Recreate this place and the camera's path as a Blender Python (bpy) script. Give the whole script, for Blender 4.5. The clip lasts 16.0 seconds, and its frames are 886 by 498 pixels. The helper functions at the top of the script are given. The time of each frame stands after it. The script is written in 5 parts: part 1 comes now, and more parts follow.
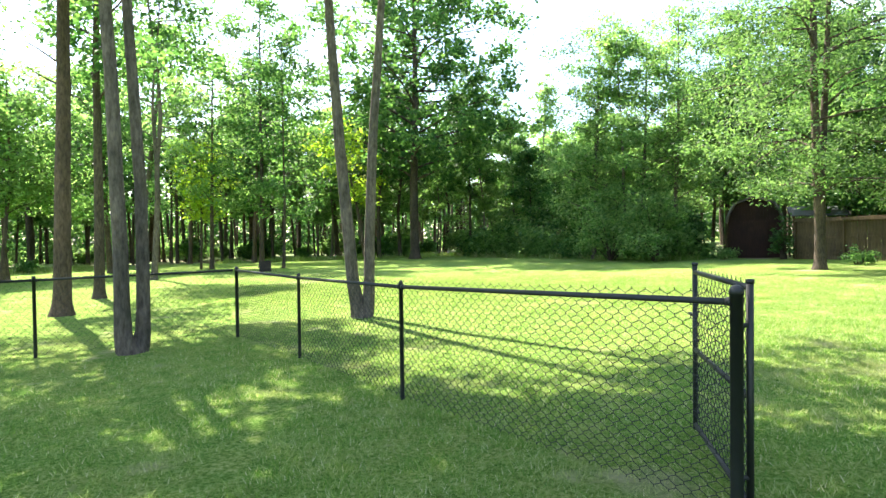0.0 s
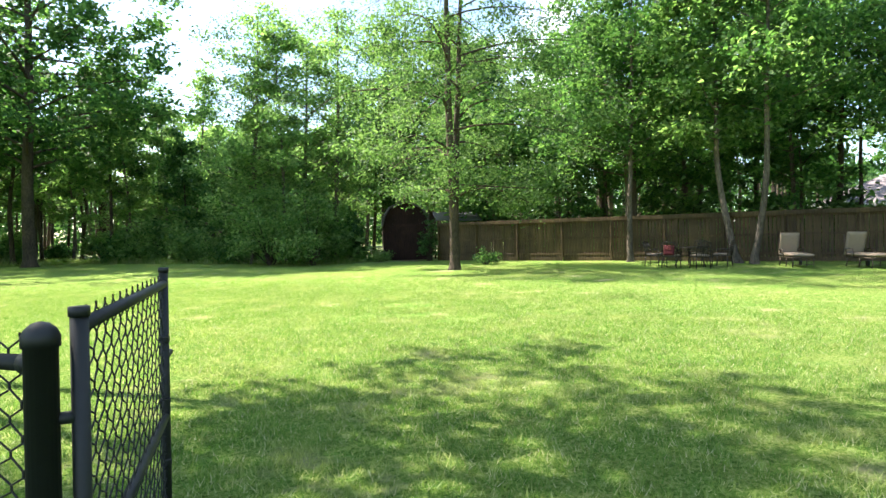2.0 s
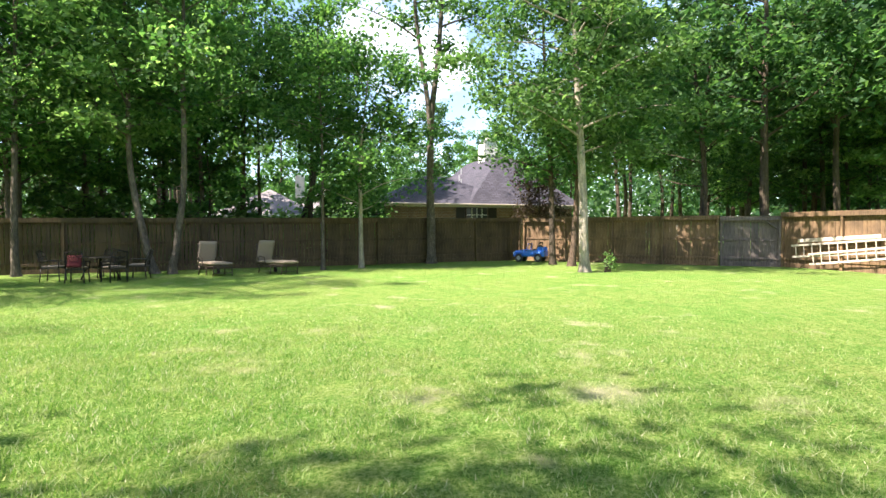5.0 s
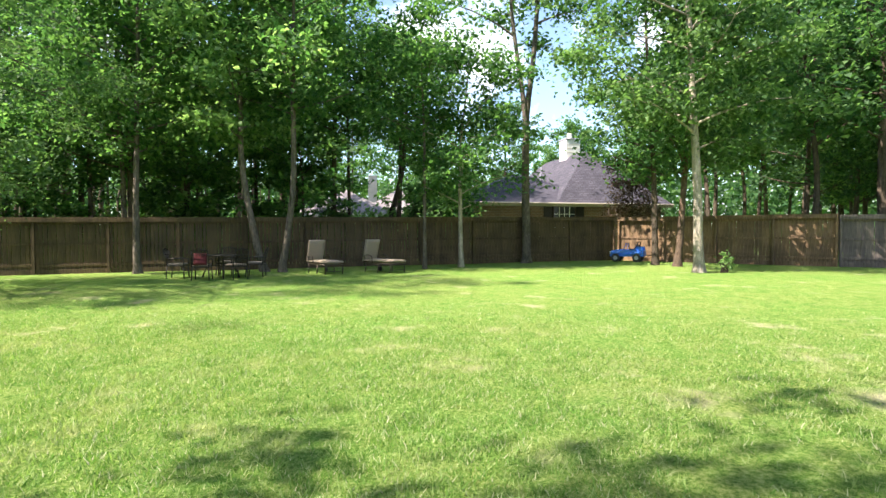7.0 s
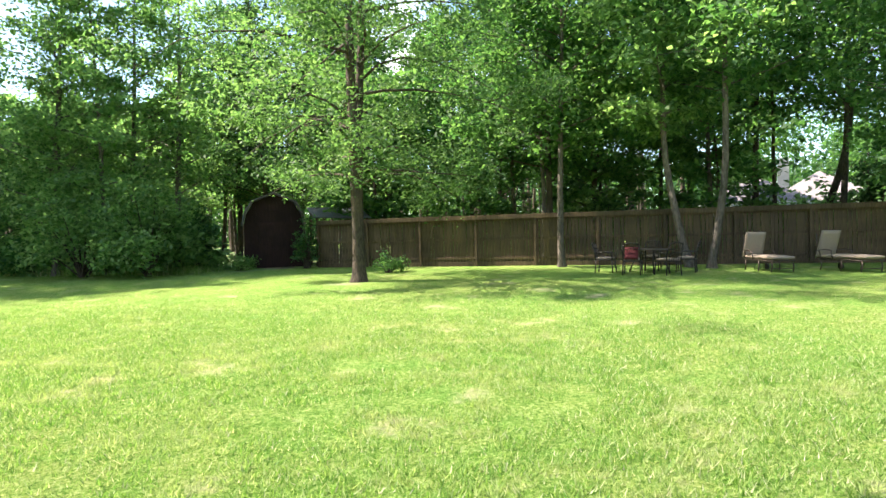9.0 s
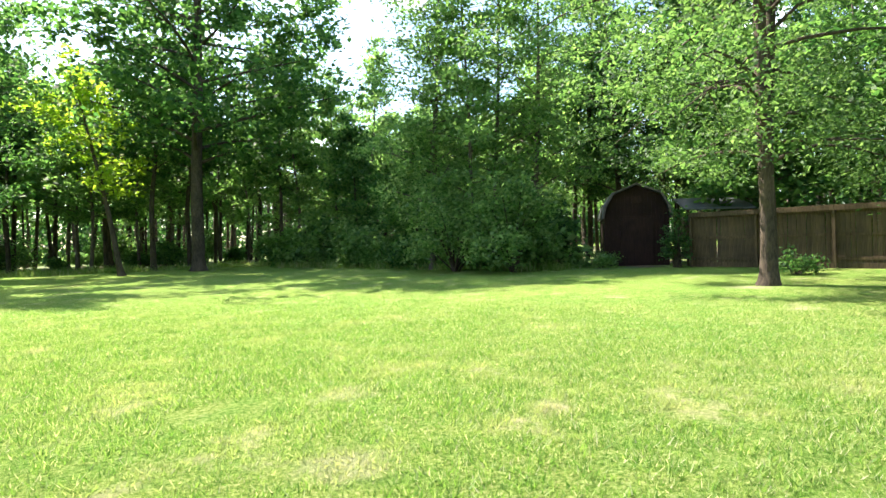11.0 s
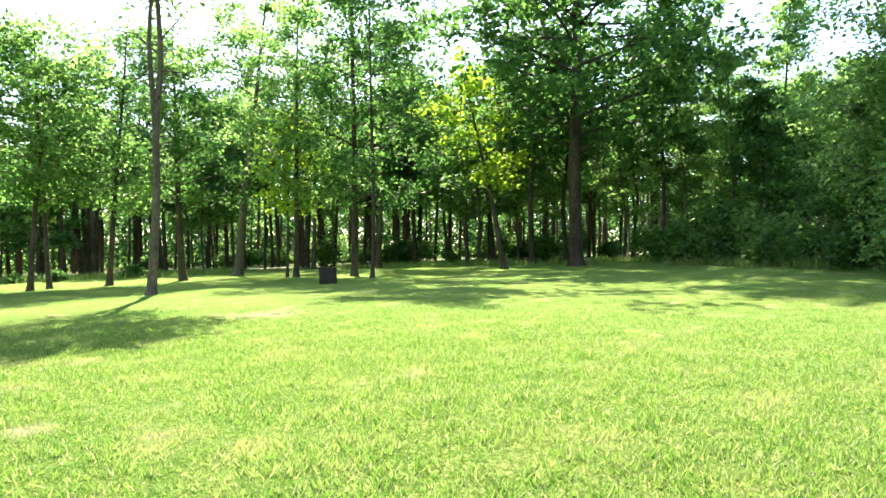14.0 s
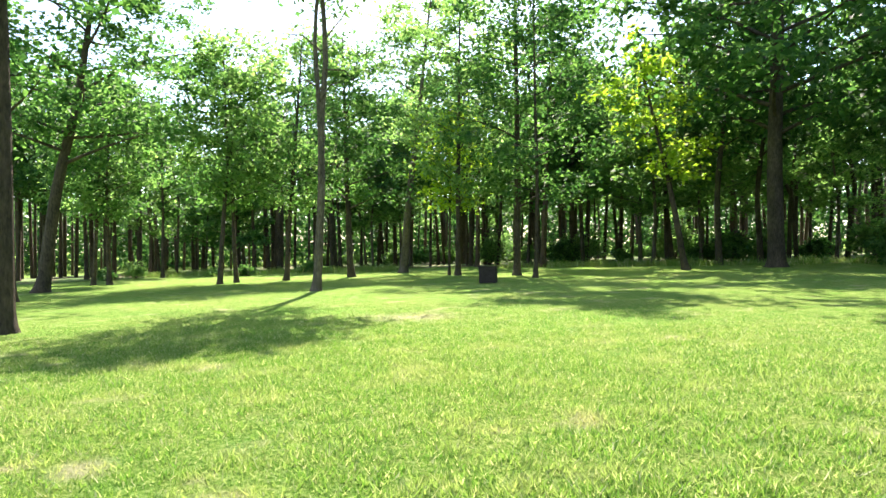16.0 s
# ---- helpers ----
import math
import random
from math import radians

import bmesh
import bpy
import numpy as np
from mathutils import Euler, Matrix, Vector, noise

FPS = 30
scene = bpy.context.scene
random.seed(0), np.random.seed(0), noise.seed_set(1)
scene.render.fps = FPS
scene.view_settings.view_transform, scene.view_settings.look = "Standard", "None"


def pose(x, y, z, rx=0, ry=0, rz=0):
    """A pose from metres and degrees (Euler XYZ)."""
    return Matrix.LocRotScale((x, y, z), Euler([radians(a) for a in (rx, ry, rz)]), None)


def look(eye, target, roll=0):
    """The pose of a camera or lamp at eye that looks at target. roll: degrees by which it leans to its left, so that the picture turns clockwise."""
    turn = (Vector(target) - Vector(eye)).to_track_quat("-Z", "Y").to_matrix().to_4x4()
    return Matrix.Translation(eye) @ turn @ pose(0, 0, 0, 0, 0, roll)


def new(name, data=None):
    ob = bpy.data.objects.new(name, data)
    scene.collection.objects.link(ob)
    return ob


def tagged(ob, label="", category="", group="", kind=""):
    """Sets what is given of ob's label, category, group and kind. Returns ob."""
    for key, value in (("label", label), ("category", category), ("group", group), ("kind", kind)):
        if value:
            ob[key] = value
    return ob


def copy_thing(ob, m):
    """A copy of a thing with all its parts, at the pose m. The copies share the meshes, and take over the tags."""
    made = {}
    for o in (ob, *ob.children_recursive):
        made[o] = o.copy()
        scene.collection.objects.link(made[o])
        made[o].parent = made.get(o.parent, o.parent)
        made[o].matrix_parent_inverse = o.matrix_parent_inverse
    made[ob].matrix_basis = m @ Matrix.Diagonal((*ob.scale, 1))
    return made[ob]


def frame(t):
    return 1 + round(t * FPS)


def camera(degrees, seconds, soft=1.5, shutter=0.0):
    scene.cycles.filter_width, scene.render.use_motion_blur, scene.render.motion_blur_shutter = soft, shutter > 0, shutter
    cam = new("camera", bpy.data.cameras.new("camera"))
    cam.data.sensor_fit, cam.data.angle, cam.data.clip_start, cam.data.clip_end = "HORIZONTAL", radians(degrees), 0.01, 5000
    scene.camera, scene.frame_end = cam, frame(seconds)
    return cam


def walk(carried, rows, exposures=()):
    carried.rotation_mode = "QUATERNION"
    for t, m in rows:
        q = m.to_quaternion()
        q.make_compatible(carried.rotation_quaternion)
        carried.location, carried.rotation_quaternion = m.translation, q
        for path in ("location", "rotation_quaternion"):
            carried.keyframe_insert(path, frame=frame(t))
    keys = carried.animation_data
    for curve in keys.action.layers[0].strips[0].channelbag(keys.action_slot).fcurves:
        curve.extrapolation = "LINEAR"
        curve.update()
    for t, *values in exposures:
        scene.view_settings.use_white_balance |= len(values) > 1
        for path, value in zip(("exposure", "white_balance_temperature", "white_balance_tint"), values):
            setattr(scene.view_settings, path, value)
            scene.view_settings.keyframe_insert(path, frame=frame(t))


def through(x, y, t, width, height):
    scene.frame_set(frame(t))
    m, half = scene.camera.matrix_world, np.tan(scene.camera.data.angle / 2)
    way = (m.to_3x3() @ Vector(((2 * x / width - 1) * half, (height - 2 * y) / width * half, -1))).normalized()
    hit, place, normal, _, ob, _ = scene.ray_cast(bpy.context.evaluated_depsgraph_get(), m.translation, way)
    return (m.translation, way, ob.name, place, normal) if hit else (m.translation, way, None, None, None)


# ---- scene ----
cam = camera(73.0, 16.0)
PATH = [
    (0, (0.426, -0.689, 1.736), (0.499, 1.309, 1.698), -0.7),
    (0.5, (0.905, -0.267, 1.718), (1.185, 1.713, 1.681), -0.6),
    (1, (1.362, 0.13, 1.697), (1.882, 2.061, 1.662), -0.7),
    (1.5, (1.867, 0.507, 1.68), (2.653, 2.345, 1.643), -0.8),
    (2, (2.334, 1.018, 1.629), (3.386, 2.718, 1.594), -0.6),
    (2.5, (2.774, 1.421, 1.645), (4.126, 2.894, 1.607), -0.4),
    (3, (3.081, 1.694, 1.681), (4.644, 2.941, 1.641), -0.3),
    (3.5, (3.317, 1.902, 1.719), (5.101, 2.805, 1.68), -0.3),
    (4, (3.614, 2.142, 1.727), (5.521, 2.743, 1.69), -0.3),
    (4.5, (3.775, 2.48, 1.72), (5.743, 2.835, 1.688), -0.3),
    (5.75, (3.85, 3.66, 1.7), (5.85, 3.67, 1.668), -0.25),
    (7, (3.771, 4.973, 1.673), (5.746, 5.285, 1.644), -0.2),
    (7.5, (3.801, 5.554, 1.643), (5.717, 6.126, 1.611), -0.3),
    (8, (3.74, 5.956, 1.641), (5.542, 6.824, 1.607), -0.5),
    (8.5, (3.92, 6.438, 1.651), (5.566, 7.574, 1.613), -0.8),
    (9, (4.004, 7.149, 1.642), (5.463, 8.518, 1.606), -0.8),
    (9.5, (4.29, 8.012, 1.612), (5.519, 9.589, 1.58), -1.0),
    (10, (4.2, 8.697, 1.584), (5.181, 10.44, 1.557), -0.9),
    (12.5, (3.598, 11.801, 1.403), (3.582, 13.801, 1.389), -0.9),
    (13, (3.387, 12.54, 1.441), (3.137, 14.524, 1.424), -0.7),
    (13.5, (3.153, 13.293, 1.426), (2.699, 15.241, 1.408), -0.9),
    (14, (2.915, 13.913, 1.363), (2.316, 15.821, 1.347), -0.9),
    (14.5, (2.765, 14.428, 1.33), (2.016, 16.283, 1.316), -0.9),
    (15, (2.619, 14.872, 1.345), (1.739, 16.668, 1.329), -0.9),
    (15.5, (2.468, 15.209, 1.326), (1.471, 16.943, 1.313), -0.9),
    (16, (2.321, 15.533, 1.316), (1.225, 17.207, 1.303), -0.8),
]
walk(cam, [(t, look(eye, target, roll)) for t, eye, target, roll in PATH], [(0, 2.62), (1, 2.48), (2.5, 2.13), (3.8, 2.05), (7.6, 2.0), (9, 2.27), (10, 2.22), (12.5, 2.42), (14, 2.4), (16, 2.14)])

# ---- world and sun ----
SUN_AZ = (-0.55, 0.835)          # horizontal way towards the sun
SUN_EL = radians(49)
world = bpy.data.worlds.new("sky")
scene.world = world
world.use_nodes = True
wn, wl = world.node_tree.nodes, world.node_tree.links
wn.clear()
w_out = wn.new("ShaderNodeOutputWorld")
w_bg = wn.new("ShaderNodeBackground")
w_sky = wn.new("ShaderNodeTexSky")
w_sky.sky_type = "NISHITA"
w_sky.sun_disc = False
w_sky.sun_elevation = SUN_EL
w_sky.sun_rotation = math.atan2(SUN_AZ[0], SUN_AZ[1])
w_sky.air_density, w_sky.dust_density, w_sky.ozone_density = 1.0, 1.0, 1.2
w_cloud = wn.new("ShaderNodeTexNoise")
w_cloud.inputs["Scale"].default_value = 5.0
w_cloud.inputs["Detail"].default_value = 7.0
w_cloud.inputs["Roughness"].default_value = 0.6
w_ramp = wn.new("ShaderNodeValToRGB")
w_ramp.color_ramp.elements[0].position = 0.55
w_ramp.color_ramp.elements[1].position = 0.72
w_mix = wn.new("ShaderNodeMixRGB")
w_mix.inputs["Color2"].default_value = (9.5, 9.5, 9.6, 1)
wl.new(w_cloud.outputs["Fac"], w_ramp.inputs["Fac"])
wl.new(w_ramp.outputs["Color"], w_mix.inputs["Fac"])
wl.new(w_sky.outputs["Color"], w_mix.inputs["Color1"])
wl.new(w_mix.outputs["Color"], w_bg.inputs["Color"])
w_bg.inputs["Strength"].default_value = 0.095
wl.new(w_bg.outputs["Background"], w_out.inputs["Surface"])

sun_data = bpy.data.lights.new("sun", "SUN")
sun_data.energy, sun_data.angle, sun_data.color = 5.0, radians(0.55), (1.0, 0.875, 0.785)
sun = new("sun", sun_data)
sun.matrix_world = look((SUN_AZ[0] * 60, SUN_AZ[1] * 60, 69), (0, 0, 0))


# ---- materials ----
def base_mat(name):
    m = bpy.data.materials.new(name)
    m.use_nodes = True
    n = m.node_tree.nodes
    return m, n, m.node_tree.links, n["Principled BSDF"]


def ramp_of(n, stops):
    r = n.new("ShaderNodeValToRGB")
    while len(r.color_ramp.elements) < len(stops):
        r.color_ramp.elements.new(0.5)
    for e, (p, c) in zip(r.color_ramp.elements, stops):
        e.position, e.color = p, (*c, 1)
    return r


def coords(n, l, scale=(1, 1, 1), world_space=False):
    mp = n.new("ShaderNodeMapping")
    mp.inputs["Scale"].default_value = scale
    if world_space:
        g = n.new("ShaderNodeNewGeometry")
        l.new(g.outputs["Position"], mp.inputs["Vector"])
    else:
        t = n.new("ShaderNodeTexCoord")
        l.new(t.outputs["Object"], mp.inputs["Vector"])
    return mp


def noise_of(n, l, mp, scale, detail=4.0, rough=0.55):
    t = n.new("ShaderNodeTexNoise")
    t.inputs["Scale"].default_value, t.inputs["Detail"].default_value, t.inputs["Roughness"].default_value = scale, detail, rough
    l.new(mp.outputs["Vector"], t.inputs["Vector"])
    return t


def bump_of(n, l, src, bsdf, strength, dist=0.02):
    b = n.new("ShaderNodeBump")
    b.inputs["Strength"].default_value, b.inputs["Distance"].default_value = strength, dist
    l.new(src, b.inputs["Height"])
    l.new(b.outputs["Normal"], bsdf.inputs["Normal"])


def mixed(n, l, fac, a, b, kind="MIX"):
    x = n.new("ShaderNodeMixRGB")
    x.blend_type = kind
    for sock, v in (("Fac", fac), ("Color1", a), ("Color2", b)):
        if isinstance(v, (float, int)):
            x.inputs[sock].default_value = v
        elif isinstance(v, tuple):
            x.inputs[sock].default_value = (*v, 1)
        else:
            l.new(v, x.inputs[sock])
    return x.outputs["Color"]


WORN = [(-4.7, 25.2, 1.9), (2.0, 3.3, 0.6), (4.7, 15.5, 0.55), (0.8, 19.7, 0.5), (-3.8, 19.9, 0.55), (9.7, 1.8, 0.9), (4.4, 13.7, 0.65), (6.2, 14.3, 0.5), (-1.6, 17.4, 0.45), (14.9, 21.4, 1.1)]


def worn_spots(n, l, mp):
    """Where the lawn is worn dry: ragged round spots, as a factor."""
    ragged = noise_of(n, l, mp, 4.5, 6, 0.7)
    total = None
    for x, y, r in WORN:
        d = n.new("ShaderNodeVectorMath")
        d.operation = "DISTANCE"
        d.inputs[1].default_value = (x, y, 2.2 * math.tanh(x / 100.0))
        l.new(mp.outputs["Vector"], d.inputs[0])
        k = n.new("ShaderNodeMapRange")
        k.inputs["From Min"].default_value, k.inputs["From Max"].default_value = 0.0, r
        k.inputs["To Min"].default_value, k.inputs["To Max"].default_value = 1.0, 0.0
        l.new(d.outputs["Value"], k.inputs["Value"])
        if total is None:
            total = k.outputs["Result"]
        else:
            a = n.new("ShaderNodeMath")
            a.operation = "MAXIMUM"
            l.new(total, a.inputs[0])
            l.new(k.outputs["Result"], a.inputs[1])
            total = a.outputs["Value"]
    m = n.new("ShaderNodeMath")
    m.operation = "MULTIPLY"
    l.new(total, m.inputs[0])
    l.new(ragged.outputs["Fac"], m.inputs[1])
    r = ramp_of(n, [(0.2, (0, 0, 0)), (0.5, (0.62, 0.62, 0.62))])
    l.new(m.outputs["Value"], r.inputs["Fac"])
    return r.outputs["Color"]


def grass_mat():
    m, n, l, p = base_mat("lawn_grass")
    mp = coords(n, l, world_space=True)
    fine = noise_of(n, l, mp, 24, 8, 0.82)
    mid = noise_of(n, l, mp, 3.2, 5, 0.6)
    big = noise_of(n, l, mp, 0.32, 4, 0.6)
    r1 = ramp_of(n, [(0.38, (0.066, 0.138, 0.026)), (0.5, (0.2, 0.278, 0.074)), (0.62, (0.385, 0.42, 0.19))])
    l.new(fine.outputs["Fac"], r1.inputs["Fac"])
    r2 = ramp_of(n, [(0.35, (0.72, 0.9, 0.7)), (0.6, (1.05, 1.04, 1.0))])
    l.new(mid.outputs["Fac"], r2.inputs["Fac"])
    c = mixed(n, l, 1.0, r1.outputs["Color"], r2.outputs["Color"], "MULTIPLY")
    r3 = ramp_of(n, [(0.35, (0.88, 1.0, 0.85)), (0.65, (1.08, 1.03, 1.0))])
    l.new(big.outputs["Fac"], r3.inputs["Fac"])
    c = mixed(n, l, 1.0, c, r3.outputs["Color"], "MULTIPLY")
    patch = noise_of(n, l, mp, 0.9, 7, 0.68)
    r4 = ramp_of(n, [(0.58, (0, 0, 0)), (0.72, (1, 1, 1))])
    l.new(patch.outputs["Fac"], r4.inputs["Fac"])
    c = mixed(n, l, r4.outputs["Color"], c, (0.40, 0.38, 0.22))
    c = mixed(n, l, worn_spots(n, l, mp), c, (0.41, 0.37, 0.26))
    l.new(c, p.inputs["Base Color"])
    p.inputs["Roughness"].default_value = 0.9
    p.inputs["Specular IOR Level"].default_value = 0.0
    bump_of(n, l, fine.outputs["Fac"], p, 1.0, 0.07)
    return m


def litter_mat():
    m, n, l, p = base_mat("forest_litter")
    mp = coords(n, l, world_space=True)
    fine = noise_of(n, l, mp, 9, 7, 0.7)
    big = noise_of(n, l, mp, 0.35, 5, 0.6)
    r1 = ramp_of(n, [(0.3, (0.05, 0.035, 0.02)), (0.55, (0.16, 0.11, 0.06)), (0.75, (0.30, 0.23, 0.14))])
    l.new(fine.outputs["Fac"], r1.inputs["Fac"])
    r2 = ramp_of(n, [(0.42, (0, 0, 0)), (0.56, (1, 1, 1))])
    l.new(big.outputs["Fac"], r2.inputs["Fac"])
    c = mixed(n, l, r2.outputs["Color"], r1.outputs["Color"], (0.11, 0.20, 0.04))
    l.new(c, p.inputs["Base Color"])
    p.inputs["Roughness"].default_value = 0.95
    bump_of(n, l, fine.outputs["Fac"], p, 0.8, 0.05)
    return m


def bark_mat(name, dark, light, scale=1.0):
    m, n, l, p = base_mat(name)
    mp = coords(n, l, (9 * scale, 9 * scale, 2.6 * scale))
    a = noise_of(n, l, mp, 2.2, 8, 0.68)
    mp2 = coords(n, l, (1, 1, 0.6))
    b = noise_of(n, l, mp2, 1.6, 5, 0.6)
    r = ramp_of(n, [(0.32, dark), (0.68, light)])
    l.new(a.outputs["Fac"], r.inputs["Fac"])
    r2 = ramp_of(n, [(0.4, (0.7, 0.72, 0.7)), (0.6, (1.15, 1.12, 1.1))])
    l.new(b.outputs["Fac"], r2.inputs["Fac"])
    c = mixed(n, l, 1.0, r.outputs["Color"], r2.outputs["Color"], "MULTIPLY")
    l.new(c, p.inputs["Base Color"])
    p.inputs["Roughness"].default_value = 0.9
    p.inputs["Specular IOR Level"].default_value = 0.2
    bump_of(n, l, a.outputs["Fac"], p, 1.0, 0.06)
    return m


def leaf_mat(name, dark, mid, light, through=0.45):
    m, n, l, p = base_mat(name)
    g = n.new("ShaderNodeNewGeometry")
    r = ramp_of(n, [(0.0, dark), (0.5, mid), (1.0, light)])
    l.new(g.outputs["Random Per Island"], r.inputs["Fac"])
    p.inputs["Roughness"].default_value = 0.58
    p.inputs["Specular IOR Level"].default_value = 0.2
    l.new(r.outputs["Color"], p.inputs["Base Color"])
    tr = n.new("ShaderNodeBsdfTranslucent")
    warm = mixed(n, l, 1.0, r.outputs["Color"], (1.5, 1.65, 0.9), "MULTIPLY")
    l.new(warm, tr.inputs["Color"])
    mx = n.new("ShaderNodeMixShader")
    mx.inputs["Fac"].default_value = through
    l.new(p.outputs["BSDF"], mx.inputs[1])
    l.new(tr.outputs["BSDF"], mx.inputs[2])
    l.new(mx.outputs["Shader"], n["Material Output"].inputs["Surface"])
    return m


def blade_mat():
    """Living and dry blades, drier in patches."""
    m, n, l, p = base_mat("grass_blade")
    g = n.new("ShaderNodeNewGeometry")
    r = ramp_of(n, [(0.0, (0.078, 0.188, 0.03)), (0.55, (0.188, 0.292, 0.072)), (0.85, (0.3, 0.368, 0.155)), (1.0, (0.5, 0.48, 0.35))])
    l.new(g.outputs["Random Per Island"], r.inputs["Fac"])
    mp = coords(n, l, world_space=True)
    patch = noise_of(n, l, mp, 0.9, 7, 0.68)
    r4 = ramp_of(n, [(0.5, (0, 0, 0)), (0.72, (0.8, 0.8, 0.8))])
    l.new(patch.outputs["Fac"], r4.inputs["Fac"])
    c = mixed(n, l, r4.outputs["Color"], r.outputs["Color"], (0.40, 0.41, 0.2))
    c = mixed(n, l, worn_spots(n, l, mp), c, (0.46, 0.41, 0.28))
    l.new(c, p.inputs["Base Color"])
    p.inputs["Roughness"].default_value = 0.5
    p.inputs["Specular IOR Level"].default_value = 0.12
    tr = n.new("ShaderNodeBsdfTranslucent")
    l.new(mixed(n, l, 1.0, c, (1.2, 1.3, 0.75), "MULTIPLY"), tr.inputs["Color"])
    mx = n.new("ShaderNodeMixShader")
    mx.inputs["Fac"].default_value = 0.5
    l.new(p.outputs["BSDF"], mx.inputs[1])
    l.new(tr.outputs["BSDF"], mx.inputs[2])
    l.new(mx.outputs["Shader"], n["Material Output"].inputs["Surface"])
    return m


def wood_mat(name, dark, light, along=(14, 14, 1.3)):
    m, n, l, p = base_mat(name)
    mp = coords(n, l, along)
    a = noise_of(n, l, mp, 2.0, 8, 0.65)
    mp2 = coords(n, l, (1.2, 1.2, 1.2), True)
    b = noise_of(n, l, mp2, 1.0, 5, 0.6)
    oi = n.new("ShaderNodeObjectInfo")
    r = ramp_of(n, [(0.3, dark), (0.7, light)])
    l.new(a.outputs["Fac"], r.inputs["Fac"])
    ro = ramp_of(n, [(0.0, (0.84, 0.85, 0.88)), (1.0, (1.15, 1.12, 1.07))])
    l.new(oi.outputs["Random"], ro.inputs["Fac"])
    c = mixed(n, l, 1.0, r.outputs["Color"], ro.outputs["Color"], "MULTIPLY")
    rb = ramp_of(n, [(0.35, (0.65, 0.66, 0.68)), (0.65, (1.12, 1.1, 1.08))])
    l.new(b.outputs["Fac"], rb.inputs["Fac"])
    c = mixed(n, l, 1.0, c, rb.outputs["Color"], "MULTIPLY")
    l.new(c, p.inputs["Base Color"])
    p.inputs["Roughness"].default_value = 0.85
    p.inputs["Specular IOR Level"].default_value = 0.2
    bump_of(n, l, a.outputs["Fac"], p, 0.4, 0.008)
    return m


def plain_mat(name, colour, rough=0.6, metal=0.0, vary=0.15, scale=6.0, bump=0.1):
    m, n, l, p = base_mat(name)
    mp = coords(n, l)
    a = noise_of(n, l, mp, scale, 6, 0.6)
    lo = tuple(c * (1 - vary) for c in colour)
    hi = tuple(min(1, c * (1 + vary)) for c in colour)
    r = ramp_of(n, [(0.3, lo), (0.7, hi)])
    l.new(a.outputs["Fac"], r.inputs["Fac"])
    l.new(r.outputs["Color"], p.inputs["Base Color"])
    p.inputs["Roughness"].default_value, p.inputs["Metallic"].default_value = rough, metal
    if bump:
        bump_of(n, l, a.outputs["Fac"], p, bump, 0.005)
    return m


def course_mat(name, a, b, mortar, width, height, gap, rough=0.85):
    """Courses of brick or shingle on far walls and roofs."""
    m, n, l, p = base_mat(name)
    t = n.new("ShaderNodeTexCoord")
    br = n.new("ShaderNodeTexBrick")
    br.inputs["Color1"].default_value, br.inputs["Color2"].default_value, br.inputs["Mortar"].default_value = (*a, 1), (*b, 1), (*mortar, 1)
    br.inputs["Scale"].default_value = 1.0
    br.inputs["Mortar Size"].default_value = gap
    br.inputs["Brick Width"].default_value, br.inputs["Row Height"].default_value = width, height
    l.new(t.outputs["UV"], br.inputs["Vector"])
    mp = coords(n, l)
    z = noise_of(n, l, mp, 1.3, 6, 0.6)
    r = ramp_of(n, [(0.35, (0.75, 0.75, 0.77)), (0.65, (1.15, 1.13, 1.1))])
    l.new(z.outputs["Fac"], r.inputs["Fac"])
    c = mixed(n, l, 1.0, br.outputs["Color"], r.outputs["Color"], "MULTIPLY")
    l.new(c, p.inputs["Base Color"])
    p.inputs["Roughness"].default_value = rough
    bump_of(n, l, br.outputs["Fac"], p, -0.4, 0.02)
    return m


GRASS = grass_mat()
LITTER = litter_mat()
BARK_GREY = bark_mat("bark_grey", (0.055, 0.045, 0.037), (0.19, 0.162, 0.132))
BARK_BROWN = bark_mat("bark_brown", (0.05, 0.035, 0.026), (0.16, 0.115, 0.083))
BARK_DARK = bark_mat("bark_dark", (0.035, 0.028, 0.022), (0.12, 0.095, 0.07))
BARK_PALE = bark_mat("bark_pale", (0.20, 0.17, 0.13), (0.46, 0.41, 0.34))
LEAF_MID = leaf_mat("leaf_green", (0.03, 0.082, 0.03), (0.068, 0.152, 0.05), (0.132, 0.232, 0.08), 0.58)
LEAF_DARK = leaf_mat("leaf_dark_green", (0.026, 0.07, 0.028), (0.05, 0.118, 0.044), (0.105, 0.185, 0.07), 0.52)
LEAF_PINE = leaf_mat("needle_dark_green", (0.02, 0.056, 0.024), (0.04, 0.092, 0.036), (0.075, 0.142, 0.055), 0.42)
LEAF_PURPLE = leaf_mat("leaf_dark_purple", (0.03, 0.018, 0.016), (0.055, 0.035, 0.028), (0.09, 0.07, 0.045), 0.35)
LEAF_LIGHT = leaf_mat("leaf_light_green", (0.075, 0.152, 0.056), (0.14, 0.245, 0.095), (0.24, 0.345, 0.155), 0.64)
LEAF_FEATHER = leaf_mat("leaf_feathery_green", (0.048, 0.102, 0.038), (0.092, 0.17, 0.064), (0.16, 0.245, 0.108), 0.5)
LEAF_YELLOW = leaf_mat("leaf_yellow_green", (0.16, 0.27, 0.025), (0.27, 0.39, 0.04), (0.38, 0.47, 0.07), 0.55)
BLADE = blade_mat()
WOOD = wood_mat("weathered_cedar", (0.045, 0.032, 0.019), (0.135, 0.098, 0.058))
